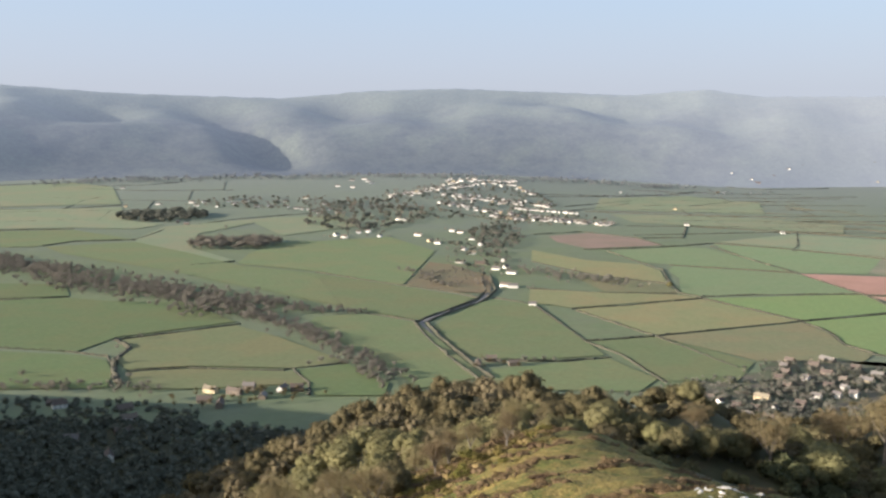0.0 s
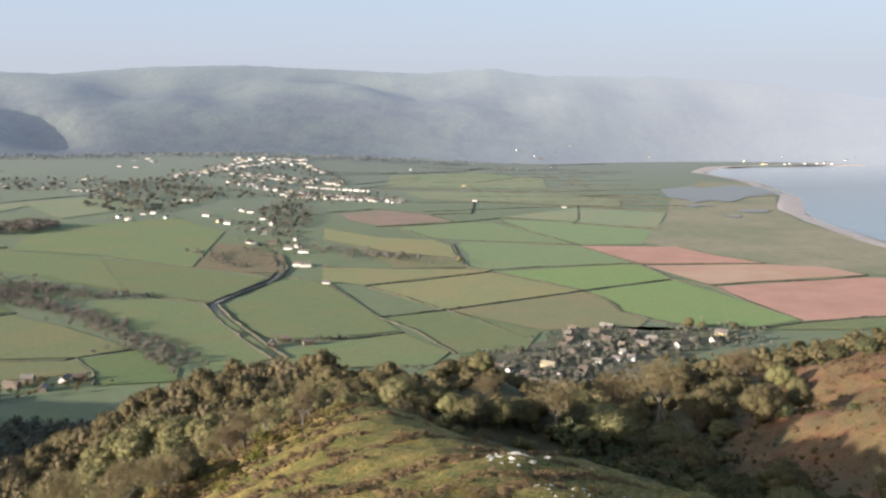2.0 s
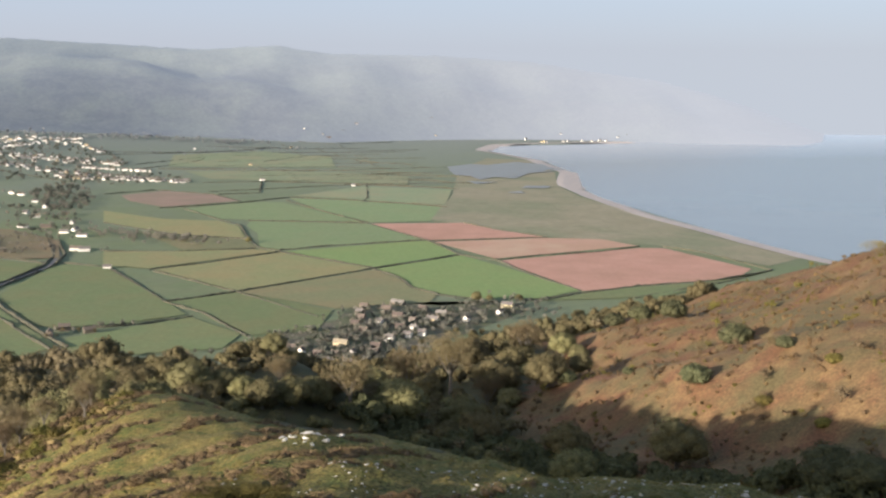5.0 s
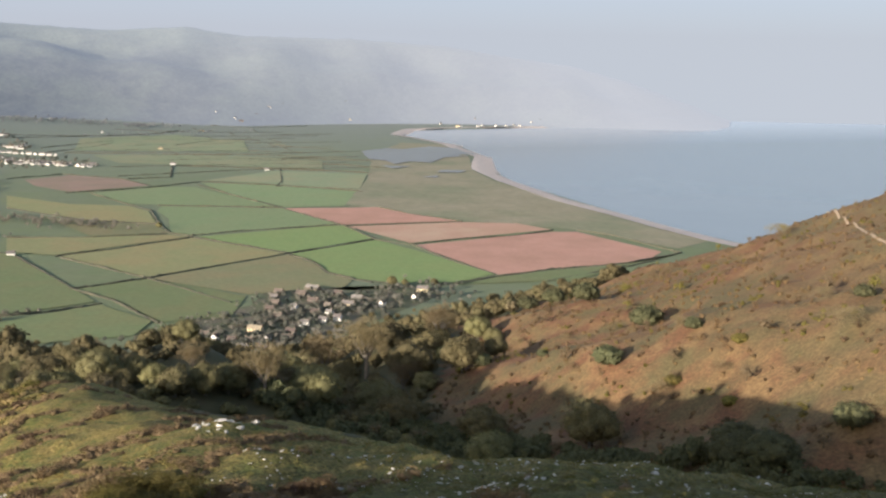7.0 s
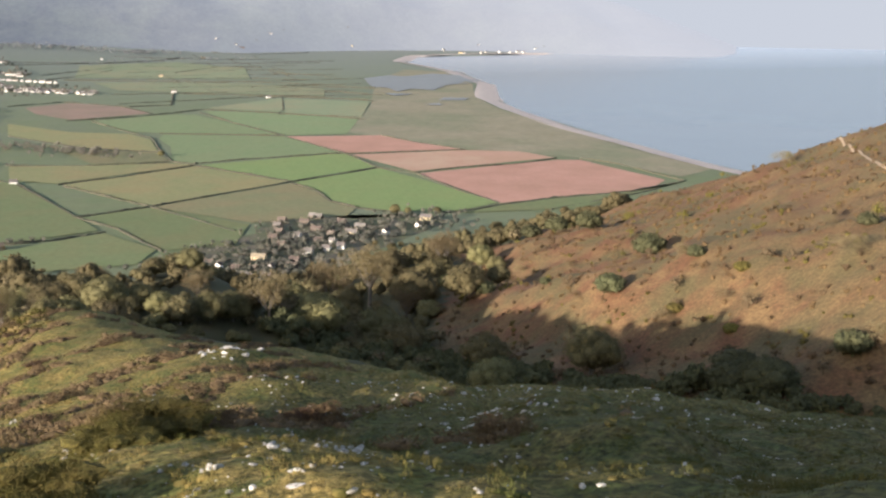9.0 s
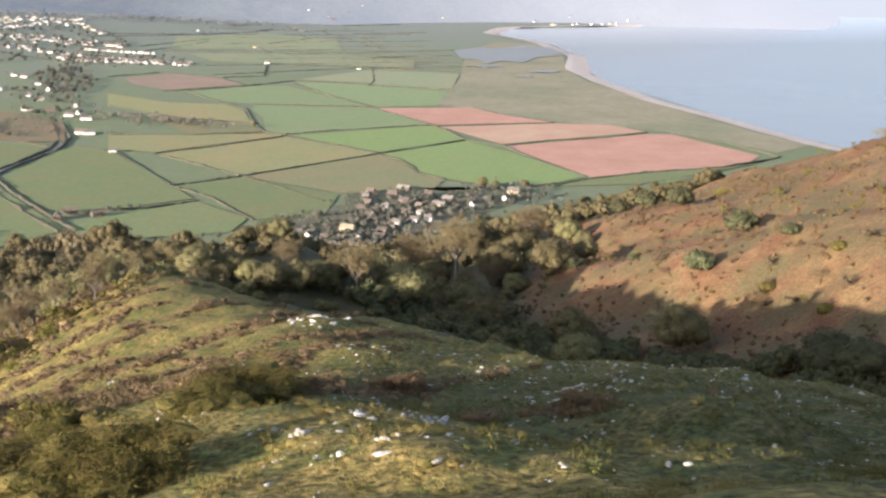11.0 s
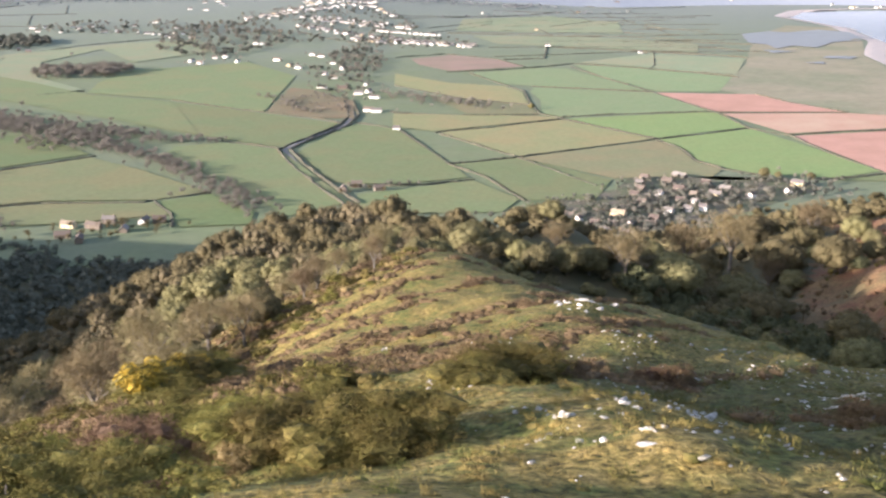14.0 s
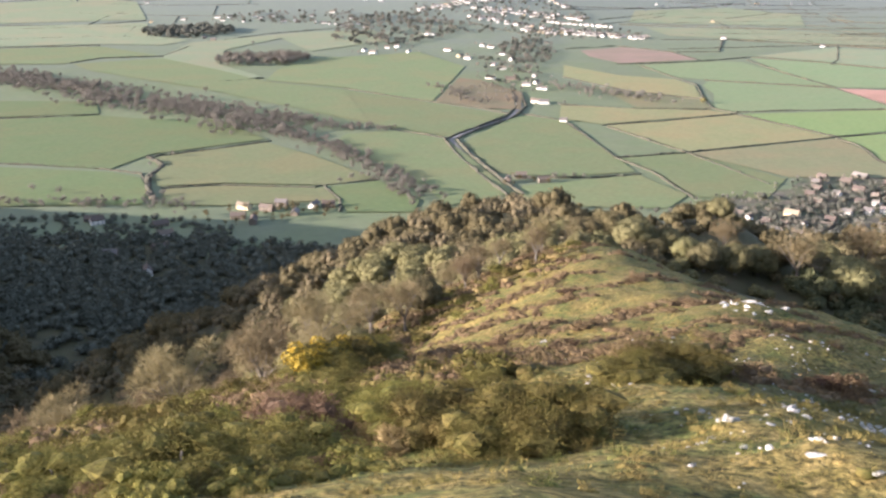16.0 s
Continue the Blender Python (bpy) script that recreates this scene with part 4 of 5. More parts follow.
for along in np.linspace(0, 1, 56):  # two long streets and the closes between them
    town.append((-150 + 390 * along + hr.uniform(-14, 14), 2985 + 500 * along + hr.uniform(-40, 40)))
    town.append((-10 + 380 * along + hr.uniform(-14, 14), 2850 - 470 * along + hr.uniform(-30, 30)))
    town.append((-60 + 330 * along + hr.uniform(-20, 20), 3150 + 330 * math.sin(3.1 * along) + hr.uniform(-60, 60)))
    town.append((130 + 250 * along + hr.uniform(-16, 16), 2560 - 190 * along + hr.uniform(-24, 24)))
    town.append((20 + 260 * along + hr.uniform(-20, 20), 2990 - 120 * along + hr.uniform(-70, 70)))
settle(town[::2], "houses of the town", (0.55, 0.08, 0.05, 0.07, 0.25, 0.0), (9, 15), -15, 0, " in the town")
v, f, slot = [], [], []
for x, y in town[1::2]:
    a, hl, hd, up, z = radians(hr.uniform(-40, 20) + hr.choice((0, 90))), hr.uniform(4, 7), hr.uniform(2.6, 3.4), hr.uniform(3, 4.6), lift_of(x, y) - 0.3
    k = len(v)
    for px, py, pz in [(i * hl, j * hd, h) for h in (0, up) for i, j in ((-1, -1), (1, -1), (1, 1), (-1, 1))] + [(i * (hl + 0.3), j * (hd + 0.4), up - 0.3) for i, j in ((-1, -1), (1, -1), (1, 1), (-1, 1))] + [(-hl, 0, up + hd * 0.85), (hl, 0, up + hd * 0.85)]:
        v.append((x + px * math.cos(a) - py * math.sin(a), y + px * math.sin(a) + py * math.cos(a), z + pz))
    for q, m in (((0, 1, 5, 4), 0), ((1, 2, 6, 5), 0), ((2, 3, 7, 6), 0), ((3, 0, 4, 7), 0), ((8, 9, 13, 12), 1), ((10, 11, 12, 13), 1), ((9, 10, 13), 0), ((11, 8, 12), 0)):
        f.append(tuple(k + i for i in q))
        slot.append(m)
far_town = arrays_mesh("far_houses", v, f)
for m in (M_WHITE, M_SLATE):
    far_town.materials.append(m)
far_town.polygons.foreach_set("material_index", np.array(slot, np.int32))
tagged(part("far_houses", far_town, None), "small white houses crowded along the far streets of the town", "houses", kind="stuff")
terrace = [(190 + 14 * k, 2760 - 10 * k) for k in range(12)]
settle(terrace, "pale terrace at the edge of town", (0.8, 0, 0, 0, 0.2, 0), (11, 13), -20, 0, " in a terrace")
uphill = [(-300, 3420), (-262, 3460), (-245, 3390), (-230, 3330), (-330, 3250), (-280, 3220)]
settle(uphill, "houses on the slope above town", (0.8, 0, 0, 0, 0.2, 0), (12, 16), 0, 0, " on the slope above town")
weir = [(1925 + 46 * k + hr.uniform(-18, 18), 3575 - 2 * k + hr.uniform(-22, 22)) for k in range(10)] + [(1030, 3700), (1090, 3660), (1105, 3640), (1180, 3710), (1250, 3760), (1310, 3790), (1584, 3780), (2110, 3720), (1960, 3730)]
settle(weir, "houses of the far harbour", (0.6, 0.1, 0.1, 0, 0.2, 0), (10, 18), -5, 0, " by the far shore")
settle([(-318, 837), (-262, 830), (-248, 796), (-241, 758), (-274, 741), (-325, 846), (-233, 700)], "houses in the shaded valley", (0.2, 0, 0.3, 0, 0.2, 0.3), (10, 14), 20, 3, " in the shaded valley")

# ---- trees of the vale ----
FAR_TREES = [rough_crown(60 + k, 4.2, 9.0, 150, 1.1, 0.1, 0.5, 0.9) for k in range(4)]
DENSE_TREES = [rough_crown(70 + k, 4.4, 8.2, 150, 0.85, 0.6, 0.8) for k in range(4)]
VALLEY_TREES = [rough_crown(74 + k, 5.4, 5.4, 60, 1.3, 0.5, 0.72, 0.5, 2) for k in range(3)]
tr = np.random.RandomState(33)


def soft_crown(seed, radius, height, lobes_n, sprays, size, narrow):
    """A wood tree seen from afar: ragged leaf sprays round a small uneven core."""
    rng = np.random.RandomState(seed)
    lobes = crown_lobes(rng, radius, height, lobes_n)
    full = 0.5 if narrow < 0.3 else 0.82
    pieces = [lump(rng, l[:3], (l[3] * full, l[3] * full, l[3] * full * 0.92), ICO1, 0.14) for l in lobes]
    pieces.append(leaves(rng, lobes, sprays, size, narrow, 0.4, 0.8 if narrow < 0.3 else 0.0, True))
    pieces.append(rod((0, 0, -1), (0, 0, height * 0.5), 0.25, 0.18, 4))
    return joined(pieces)


def along(line, count, spread, size=(0.8, 1.3)):
    p = resample(line, 3.0)
    out = []
    for _ in range(count):
        x, y = p[tr.randint(len(p))] + tr.normal(0, spread, 2)
        out.append((x, y, lift_of(x, y), tr.uniform(*size)))
    return out


def around(x, y, count, rx, ry, size=(0.8, 1.3)):
    out = []
    for _ in range(count):
        a, r = tr.uniform(0, 6.283), math.sqrt(tr.uniform(0, 1))
        px, py = x + rx * r * math.cos(a), y + ry * r * math.sin(a)
        out.append((px, py, lift_of(px, py), tr.uniform(*size)))
    return out


strip = along(WOOD_STRIP[:6], 1150, 31, (0.85, 1.35)) + along(WOOD_STRIP[5:], 240, 10, (0.7, 1.15)) + along(WOOD_BRANCH, 90, 8, (0.7, 1.1))
many("wood", FAR_TREES, strip, M_WOOD_FAR, "long belt of bare brown trees across the fields", "wood", 1)
many("copse", FAR_TREES, around(-400, 1985, 170, 90, 80, (1.4, 2.1)), M_WOOD_FAR, "round copse of bare grey-brown trees", "wood", 2)
many("copse", DENSE_TREES, around(-690, 2540, 150, 110, 110, (1.3, 2.0)), M_HOLM_FAR, "dark copse beside a white farmhouse", "wood", 3)
many("copse", FAR_TREES, along([(130, 1640), (190, 1560), (290, 1480)], 90, 20, (0.8, 1.2)), M_WOOD_FAR, "low belt of bare trees by the last houses", "wood", 4)
many("copse", FAR_TREES, along([(-60, 1640), (-25, 1560), (-5, 1480), (60, 1500)], 60, 9, (0.6, 1.0)) + around(20, 1600, 30, 40, 70, (0.5, 0.8)), M_WOOD_FAR, "orchard hedges and fruit trees", "wood", 5)
town_trees = around(-190, 2560, 240, 150, 330, (1.0, 1.6)) + around(110, 2150, 120, 60, 230, (0.9, 1.4)) + around(60, 2900, 330, 260, 420, (0.8, 1.3)) + around(-430, 2850, 120, 260, 130, (0.9, 1.4)) + around(250, 2480, 110, 150, 130, (0.7, 1.1)) + around(60, 1830, 70, 60, 260, (0.7, 1.1))
many("town_trees", FAR_TREES, town_trees[::2], M_WOOD_FAR, "bare garden trees between the houses of the town", "trees", 6)
many("town_trees", DENSE_TREES, town_trees[1::2], M_HOLM_FAR, "dark evergreen garden trees in the town", "trees", 7)
VILLAGE_LINE = [(175, 848), (235, 850), (300, 880), (365, 915), (430, 930), (500, 962)]
near_trees = along(VILLAGE_LINE, 420, 26, (0.4, 0.85)) + around(350, 940, 60, 70, 60, (0.35, 0.7)) + around(345, 965, 50, 60, 45, (0.3, 0.6)) + around(250, 905, 60, 60, 35, (0.3, 0.6)) + around(300, 812, 120, 100, 22, (0.5, 0.9)) + around(280, 870, 40, 50, 40, (0.4, 0.75))
near_trees += [p for x, y, _, _ in NEAR_HOUSES for p in around(x - 1, y - 9, 6, 11, 7, (0.3, 0.58))]
many("village_trees", FAR_TREES, near_trees[::2], M_WOOD_FAR, "bare garden trees among the village houses", "trees", 8)
many("village_trees", DENSE_TREES, near_trees[1::2], M_HOLM_FAR, "dark evergreen garden trees in the village", "trees", 9)
many("wood", DENSE_TREES, along([(100, 850), (180, 800), (290, 775), (390, 815), (500, 860), (610, 880)], 300, 17, (0.5, 0.95)), M_HOLM, "evergreen belt between the hill and the village", "wood", 17)
many("wood", VALLEY_TREES, around(-260, 690, 1100, 200, 105, (0.6, 1.2)) + around(-330, 800, 240, 140, 62, (0.4, 0.8)) + around(-200, 560, 560, 140, 130, (0.6, 1.1)), M_VALLEY, "dark wood in the shaded valley", "wood", 18)
many("wood", FAR_TREES, along([(-440, 905), (-375, 899), (-326, 905), (-278, 903), (-240, 880)], 75, 9, (0.5, 0.95)), M_WOOD_FAR, "ragged row of bare trees along the valley mouth", "wood", 20)
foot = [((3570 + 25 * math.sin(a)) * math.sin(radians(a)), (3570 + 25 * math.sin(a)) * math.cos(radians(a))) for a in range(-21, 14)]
many("wood", FAR_TREES, along(foot, 700, 40, (0.9, 1.6)) + along([(420, 3120), (700, 3250), (1050, 3400)], 60, 40, (0.7, 1.2)), M_WOOD_HAZY, "woods coloured haze-grey along the foot of the far hills", "wood", 21)
hedge_trees = [(-480, 2280), (-600, 2650), (-760, 2480), (-330, 1110), (-320, 1000), (-300, 925), (-290, 935), (-130, 985), (-120, 1000), (50, 1003), (80, 1000), (90, 1003), (100, 1004), (110, 1004), (524, 2236), (40, 1000), (55, 995), (-340, 1060), (-390, 940), (-420, 950)]
farm_trees = [p for x, y in FARM_HOUSES[::2] for p in around(x, y, 11, 40, 24, (0.5, 0.9))] + [p for x, y in LONE_HOUSES[:3] for p in around(x, y, 5, 14, 9, (0.4, 0.7))]
lane_trees = [p for x, y in LANE_HOUSES + WEST_HOUSES + town[::3] for p in around(x, y - 12, 2, 34, 44, (0.6, 1.2))]
many("town_trees", FAR_TREES, lane_trees, M_WOOD_FAR, "grey-brown garden trees round the houses of the vale", "trees", 23)
many("hedgerow_trees", FAR_TREES, farm_trees, M_HOLM, "dark trees round the farm buildings", "trees", 22)
many("hedgerow_trees", FAR_TREES, [(x, y, lift_of(x, y), tr.uniform(0.7, 1.2)) for x, y in hedge_trees], M_WOOD_FAR, "single bare trees standing in the hedges", "trees", 10)
lone_crown, lone_trunk = evergreen(91, 5.5, 11, 900, 0.5)
for x, y, s, lab in ((324, 1463, 0.95, "lone dark tree at a field corner"), (632, 912, 1.1, "round dark evergreen at the village edge"), (465, 990, 1.15, "dark evergreen behind a farmhouse"), (507, 972, 0.9, "dark evergreen behind a farmhouse"), (478, 985, 0.8, "dark evergreen behind a farmhouse")):
    ob = thing("tree", lab, "tree", at=pose(x, y, lift_of(x, y), 0, 0, x) @ Matrix.Diagonal((s, s, s, 1)))
    part("trunk", lone_trunk, M_BARK, ob)
    part("crown", lone_crown, M_HOLM, ob)

# ---- the hanging woods on the spur and in the combe ----
EVERGREENS = [evergreen(40 + k, 3.3, 6.0, 3000, 0.145) for k in range(4)]
BARES = [bare_tree(50 + k, 3.2, 6.8, 2400, 0.42) for k in range(4)]
spots = []
for gap, x0, x1, y0, y1 in ((5.8, -70, 190, 30, 260), (8.6, -330, 330, 40, 470), (13, -420, 420, 60, 880)):
    for gx in np.arange(x0, x1, gap):
        for gy in np.arange(y0, y1, gap):
            x, y = gx + tr.uniform(-0.45, 0.45) * gap, gy + tr.uniform(-0.45, 0.45) * gap
            spots.append((x, y, gap))
sx, sy, sg = (np.array(c) for c in zip(*spots))
inner = (sx > -70) & (sx < 190) & (sy > 30) & (sy < 260)
middle = (sx > -330) & (sx < 330) & (sy > 40) & (sy < 470)
fits = (sg < 6) | ((sg < 9) & ~inner) | ((sg > 9) & ~middle & ~inner)
fits &= ~(on_turf(sx, sy, 5.0 + 6 * step01((sx - 10) / 15)) & (sx > np.interp(sy, RIM_Y, RIM_X) - 2)) & ~((sx > np.interp(sy, RIM_Y, RIM_X) - 2) & (sx < 34) & (sy < 124)) & ~on_bracken(sx + 5 * waves(sx, sy, 30, 51), sy) & (land_height(sx, sy) > plain_height(sx, sy) + 3)
fits &= ~((sx < 0) & (sy < 62) & (sx > -26))
fits &= waves(sx, sy, 60, 52) > -0.85
shelf = (sx > 34) & (sx < 150) & (sy > 190) & (sy < 345)
fits &= ~shelf | (tr.uniform(0, 1, len(sx)) < 0.85)  # large crowns of their own stand here
fits &= (sx > -0.52 * sy - 30) | (tr.uniform(0, 1, len(sx)) < 0.3)
spots = np.column_stack([sx, sy, land_height(sx, sy), sg])[fits]
close = (spots[:, 3] < 6) & (((spots[:, 0] > -45) & (spots[:, 1] < 165)) | (spots[:, 0] > 60))
order = np.argsort(np.hypot(spots[:, 0] - 20, spots[:, 1] - 70) + 1e6 * ~close)
masters = {}
for n, (x, y, z, g) in enumerate(spots[order[:185]]):
    k = n % 4
    leafless = waves(np.array([x]), np.array([y]), 34, 53)[0] + tr.normal(0, 0.35) > (0.0 if x < 20 else 0.55)
    pale = (not leafless) and x > 30 and tr.uniform() < 0.5
    s = tr.uniform(0.75, 1.15) * float(np.interp(math.hypot(x, y), (45, 170), (0.5, 1.0)))
    s *= 0.6 if 28 < x < 92 and y < 215 else 0.9 if x > 28 else 0.75 if -16 < x and 100 < y < 135 else 1.0
    key = (k, leafless, pale)
    m = pose(x, y, z - 0.3, tr.uniform(-4, 4), tr.uniform(-4, 4), tr.uniform(0, 360)) @ Matrix.Diagonal((s, s, s * tr.uniform(0.85, 1.1), 1))
    crown, trunk = (BARES if leafless else EVERGREENS)[k]
    label = "leafless grey-brown tree on the steep hillside" if leafless else "pale olive evergreen oak in the combe" if pale else "dark olive evergreen oak on the hillside"
    ob = thing("tree", label, "tree", "trees of the hanging wood", m)
    part("trunk", trunk, M_BARK, ob)
    if key not in masters:
        masters[key] = crown.copy()
    part("crown", masters[key], M_TWIGS if leafless else M_HOLM_PALE if pale else M_HOLM, ob)
for k, (x, y, s) in enumerate(((-21, 66, 0.95), (-25, 73, 0.85), (-17, 77, 1.0), (-29, 62, 0.8), (-14, 86, 1.0), (-19, 92, 0.9), (-33, 70, 0.9), (-24, 55, 0.7))):
    ob = thing("tree", "tall leafless tree rising above the scrub", "tree", "bare trees on the sunny flank", pose(x, y, lift_of(x, y) - 0.3, 0, 0, 70 * k) @ Matrix.Diagonal((s, s, s, 1)))
    part("trunk", BARES[k % 4][1], M_BARK, ob)
    part("crown", masters.setdefault((k % 4, True, False), BARES[k % 4][0].copy()), M_TWIGS, ob)
# the large crowns that stand up out of the combe: place, width, kind
COMBE_TREES = [(37, 229, 11.2, "pale"), (26, 234, 10.7, "dark"), (22, 240, 9.6, "dark"), (34, 250, 10, "dark"), (41, 225, 6.5, "dark"), (45, 229, 7.9, "dark"), (49, 210, 8.3, "pale"), (56, 212, 9, "dark"), (62, 216, 9.2, "pale"), (67, 219, 7.8, "dark"), (69, 212, 12.1, "bare"), (82, 215, 14.5, "pale"), (125, 304, 13.1, "dark"), (104, 228, 12.5, "pale"), (127, 257, 15.4, "dark"), (135, 241, 13.3, "dark"), (160, 302, 13.5, "bare"), (130, 295, 18.3, "bare"), (125, 319, 17.5, "bare"), (122, 251, 9.6, "bare"), (82, 235, 9.9, "dark"), (144, 310, 13.5, "dark"), (148, 288, 11, "dark"), (167, 288, 10.3, "dark"), (47, 219, 7.7, "dark"), (56, 223, 7.8, "bare"), (78, 221, 8, "dark"), (167, 278, 7.3, "dark"), (98, 205, 11, "dark"), (106, 180, 11, "dark"), (112, 150, 12, "dark"), (96, 160, 10, "dark")]
crowd = np.random.RandomState(88)
while len(COMBE_TREES) < 66:
    x, y = crowd.uniform(40, 150), crowd.uniform(205, 345)
    w = crowd.uniform(5.5, 8.5)
    if y > 205 + 0.35 * (x - 40) and all(math.hypot(x - p[0], y - p[1]) > 0.36 * (w + p[2]) for p in COMBE_TREES):
        COMBE_TREES.append((x, y, w, crowd.choice(("dark", "dark", "pale", "pale", "bare"))))
for k, (x, y, w, kind) in enumerate(COMBE_TREES):
    s = w / 6.4
    crown, trunk = (BARES if kind == "bare" else EVERGREENS)[k % 4]
    label = {"bare": "broad leafless tree in the wooded combe", "pale": "broad pale olive evergreen oak in the combe", "dark": "broad dark evergreen oak in the combe"}[kind]
    ob = thing("tree", label, "tree", "large trees of the combe", pose(x, y, lift_of(x, y) - 0.5, 0, 0, 67 * k) @ Matrix.Diagonal((s, s, s * 0.95, 1)))
    part("trunk", trunk, M_BARK, ob)
    part("crown", masters.setdefault((k % 4, kind == "bare", kind == "pale"), crown.copy()), M_TWIGS if kind == "bare" else M_HOLM_PALE if kind == "pale" else M_HOLM, ob)
rest = spots[order[185:]]
mix = waves(rest[:, 0], rest[:, 1], 40, 54) + tr.normal(0, 0.4, len(rest)) - 0.45 * (rest[:, 0] > 30)
pale_ones = (rest[:, 0] > 30) & (tr.uniform(0, 1, len(rest)) < 0.35) & (mix <= 0.25)
size = np.where(rest[:, 3] < 6, 0.72, np.where(rest[:, 3] < 9, 0.98, 1.4)) * tr.uniform(0.8, 1.2, len(rest)) * np.interp(np.hypot(rest[:, 0], rest[:, 1]), (45, 170), (0.5, 1.0)) * np.where((rest[:, 0] > 28) & (rest[:, 0] < 92) & (rest[:, 1] < 215), 0.6, np.where((rest[:, 0] > 28) & (rest[:, 0] < 150) & (rest[:, 1] < 345), 0.72, 1.0)) * np.where((rest[:, 0] > 70) & (rest[:, 0] < 130) & (rest[:, 1] > 80) & (rest[:, 1] < 260), 1.2, np.where((rest[:, 0] > -20) & (rest[:, 0] < 28) & (rest[:, 1] > 100) & (rest[:, 1] < 135), 0.75, 1.0))
HANG_GREEN = [rough_crown(95 + k, 4.4, 7.8, 210, 0.5, 0.55, 0.86, 0.0, 7) for k in range(4)]
HANG_BARE = [rough_crown(99 + k, 4.2, 8.0, 240, 0.75, 0.09, 0.6, 0.8, 6) for k in range(4)]
MID_BARE = [soft_crown(80 + k, 4.2, 8.0, 10, 620, 0.62, 0.07) for k in range(4)]
MID_GREEN = [soft_crown(85 + k, 4.4, 7.8, 11, 460, 0.46, 0.5) for k in range(4)]
for name, pickm, tpl, mat, label in (("bare_wood", mix > 0.25, MID_BARE, M_WOOD_NEAR, "bare brown woodland covering the hillside"), ("evergreen_wood", (mix <= 0.25) & ~pale_ones, MID_GREEN, M_HOLM, "olive evergreen oak wood covering the hillside"), ("evergreen_wood", pale_ones, MID_GREEN, M_HOLM_PALE, "paler evergreen oaks scattered through the combe")):
    out = np.hypot(rest[:, 0], rest[:, 1]) > 215
    many(name, HANG_GREEN if "evergreen" in name else HANG_BARE, [(p[0], p[1], p[2] - 0.4, s) for p, s in zip(rest[pickm & out], size[pickm & out])], mat, label + " further off", "wood", 13)
    sel, pickm = rest[pickm & ~out], pickm & ~out
    many(name, tpl, [(p[0], p[1], p[2] - 0.4, s) for p, s in zip(sel, size[pickm])], mat, label, "wood", 12)

# ---- the open spur: scrub, heather, stones, grass ----
BIG_GORSE = [(5.6, 26.5), (4.1, 24.7), (0.7, 17.3), (-0.4, 18.9), (1.4, 17.7), (-1.3, 19.9), (-0.0, 24.5), (-7.8, 17.1), (-7.0, 17.8), (-4.5, 13.8), (-4.5, 17.6), (-4.0, 18.4), (-4.1, 24.8), (-3.8, 29.7), (-2.0, 23.9), (-11.0, 21.8)]
GORSE_SMALL = [(-4.9, 43.0), (-3.8, 48.2), (-5.4, 33.2), (-5.3, 38.3), (-6.7, 25.4), (-6.7, 29.1), (-5.9, 20.0), (-8.8, 24.6), (-7.6, 19.0), (-14.3, 31.5), (-1.5, 34.1), (0.3, 28.0), (-6.1, 32.7), (-8.2, 81.3), (-4.2, 78.0)]
BLOOM = [(-6.2, 39.6), (-5.5, 41.0), (-4.6, 42.4)]
BRAMBLE = [(-3.6, 20.0), (-4.8, 23.7)]
PALE_SCRUB = [(-2.1, 20.0), (-2.2, 19.1), (-1.5, 18.1)]
HEATHER_MOUND = [(4.6, 27.2), (5.7, 27.9), (6.8, 28.3), (7.7, 28.6), (5.2, 28.8), (13.5, 36.9), (14.2, 36.6), (15.0, 24.2), (15.7, 24.5)]
HEATHER_AT = [(12.3, 59.6), (10.4, 58.4), (7.6, 57.7), (4.7, 47.9), (4.6, 62.6), (3.0, 76.3), (1.4, 51.4), (2.3, 33.6), (4.0, 38.1), (0.2, 40.9), (-1.2, 38.6), (6.3, 43.6), (8.4, 41.4), (9.8, 66.2), (7.6, 78.7), (4.8, 85.6), (-5.4, 68.7), (11.4, 47.1), (1.1, 70.0), (13.2, 80.4), (6.5, 57.0)]
CRAG = [(15.4, 59.6), (16.0, 60.4), (16.5, 59.4), (17.0, 60.2), (17.3, 61.3), (17.8, 62.4), (16.8, 62.0), (18.2, 63.6), (18.5, 61.8), (15.8, 61.2), (19.0, 64.4), (17.5, 64.0)]
STONES = [(4.6, 17.2, 0.25), (4.7, 17.1, 0.15), (6.2, 18.6, 0.24), (6.3, 18.5, 0.13), (7.4, 20.0, 0.16), (7.6, 18.6, 0.13), (8.1, 19.2, 0.16), (8.1, 18.7, 0.26), (8.1, 19.1, 0.22), (6.5, 14.6, 0.12), (3.5, 16.7, 0.17), (3.3, 16.4, 0.1), (4.5, 14.3, 0.16), (5.0, 13.6, 0.18), (5.5, 12.7, 0.13), (1.8, 8.6, 0.07), (3.8, 17.3, 0.12), (4.3, 14.9, 0.15)]
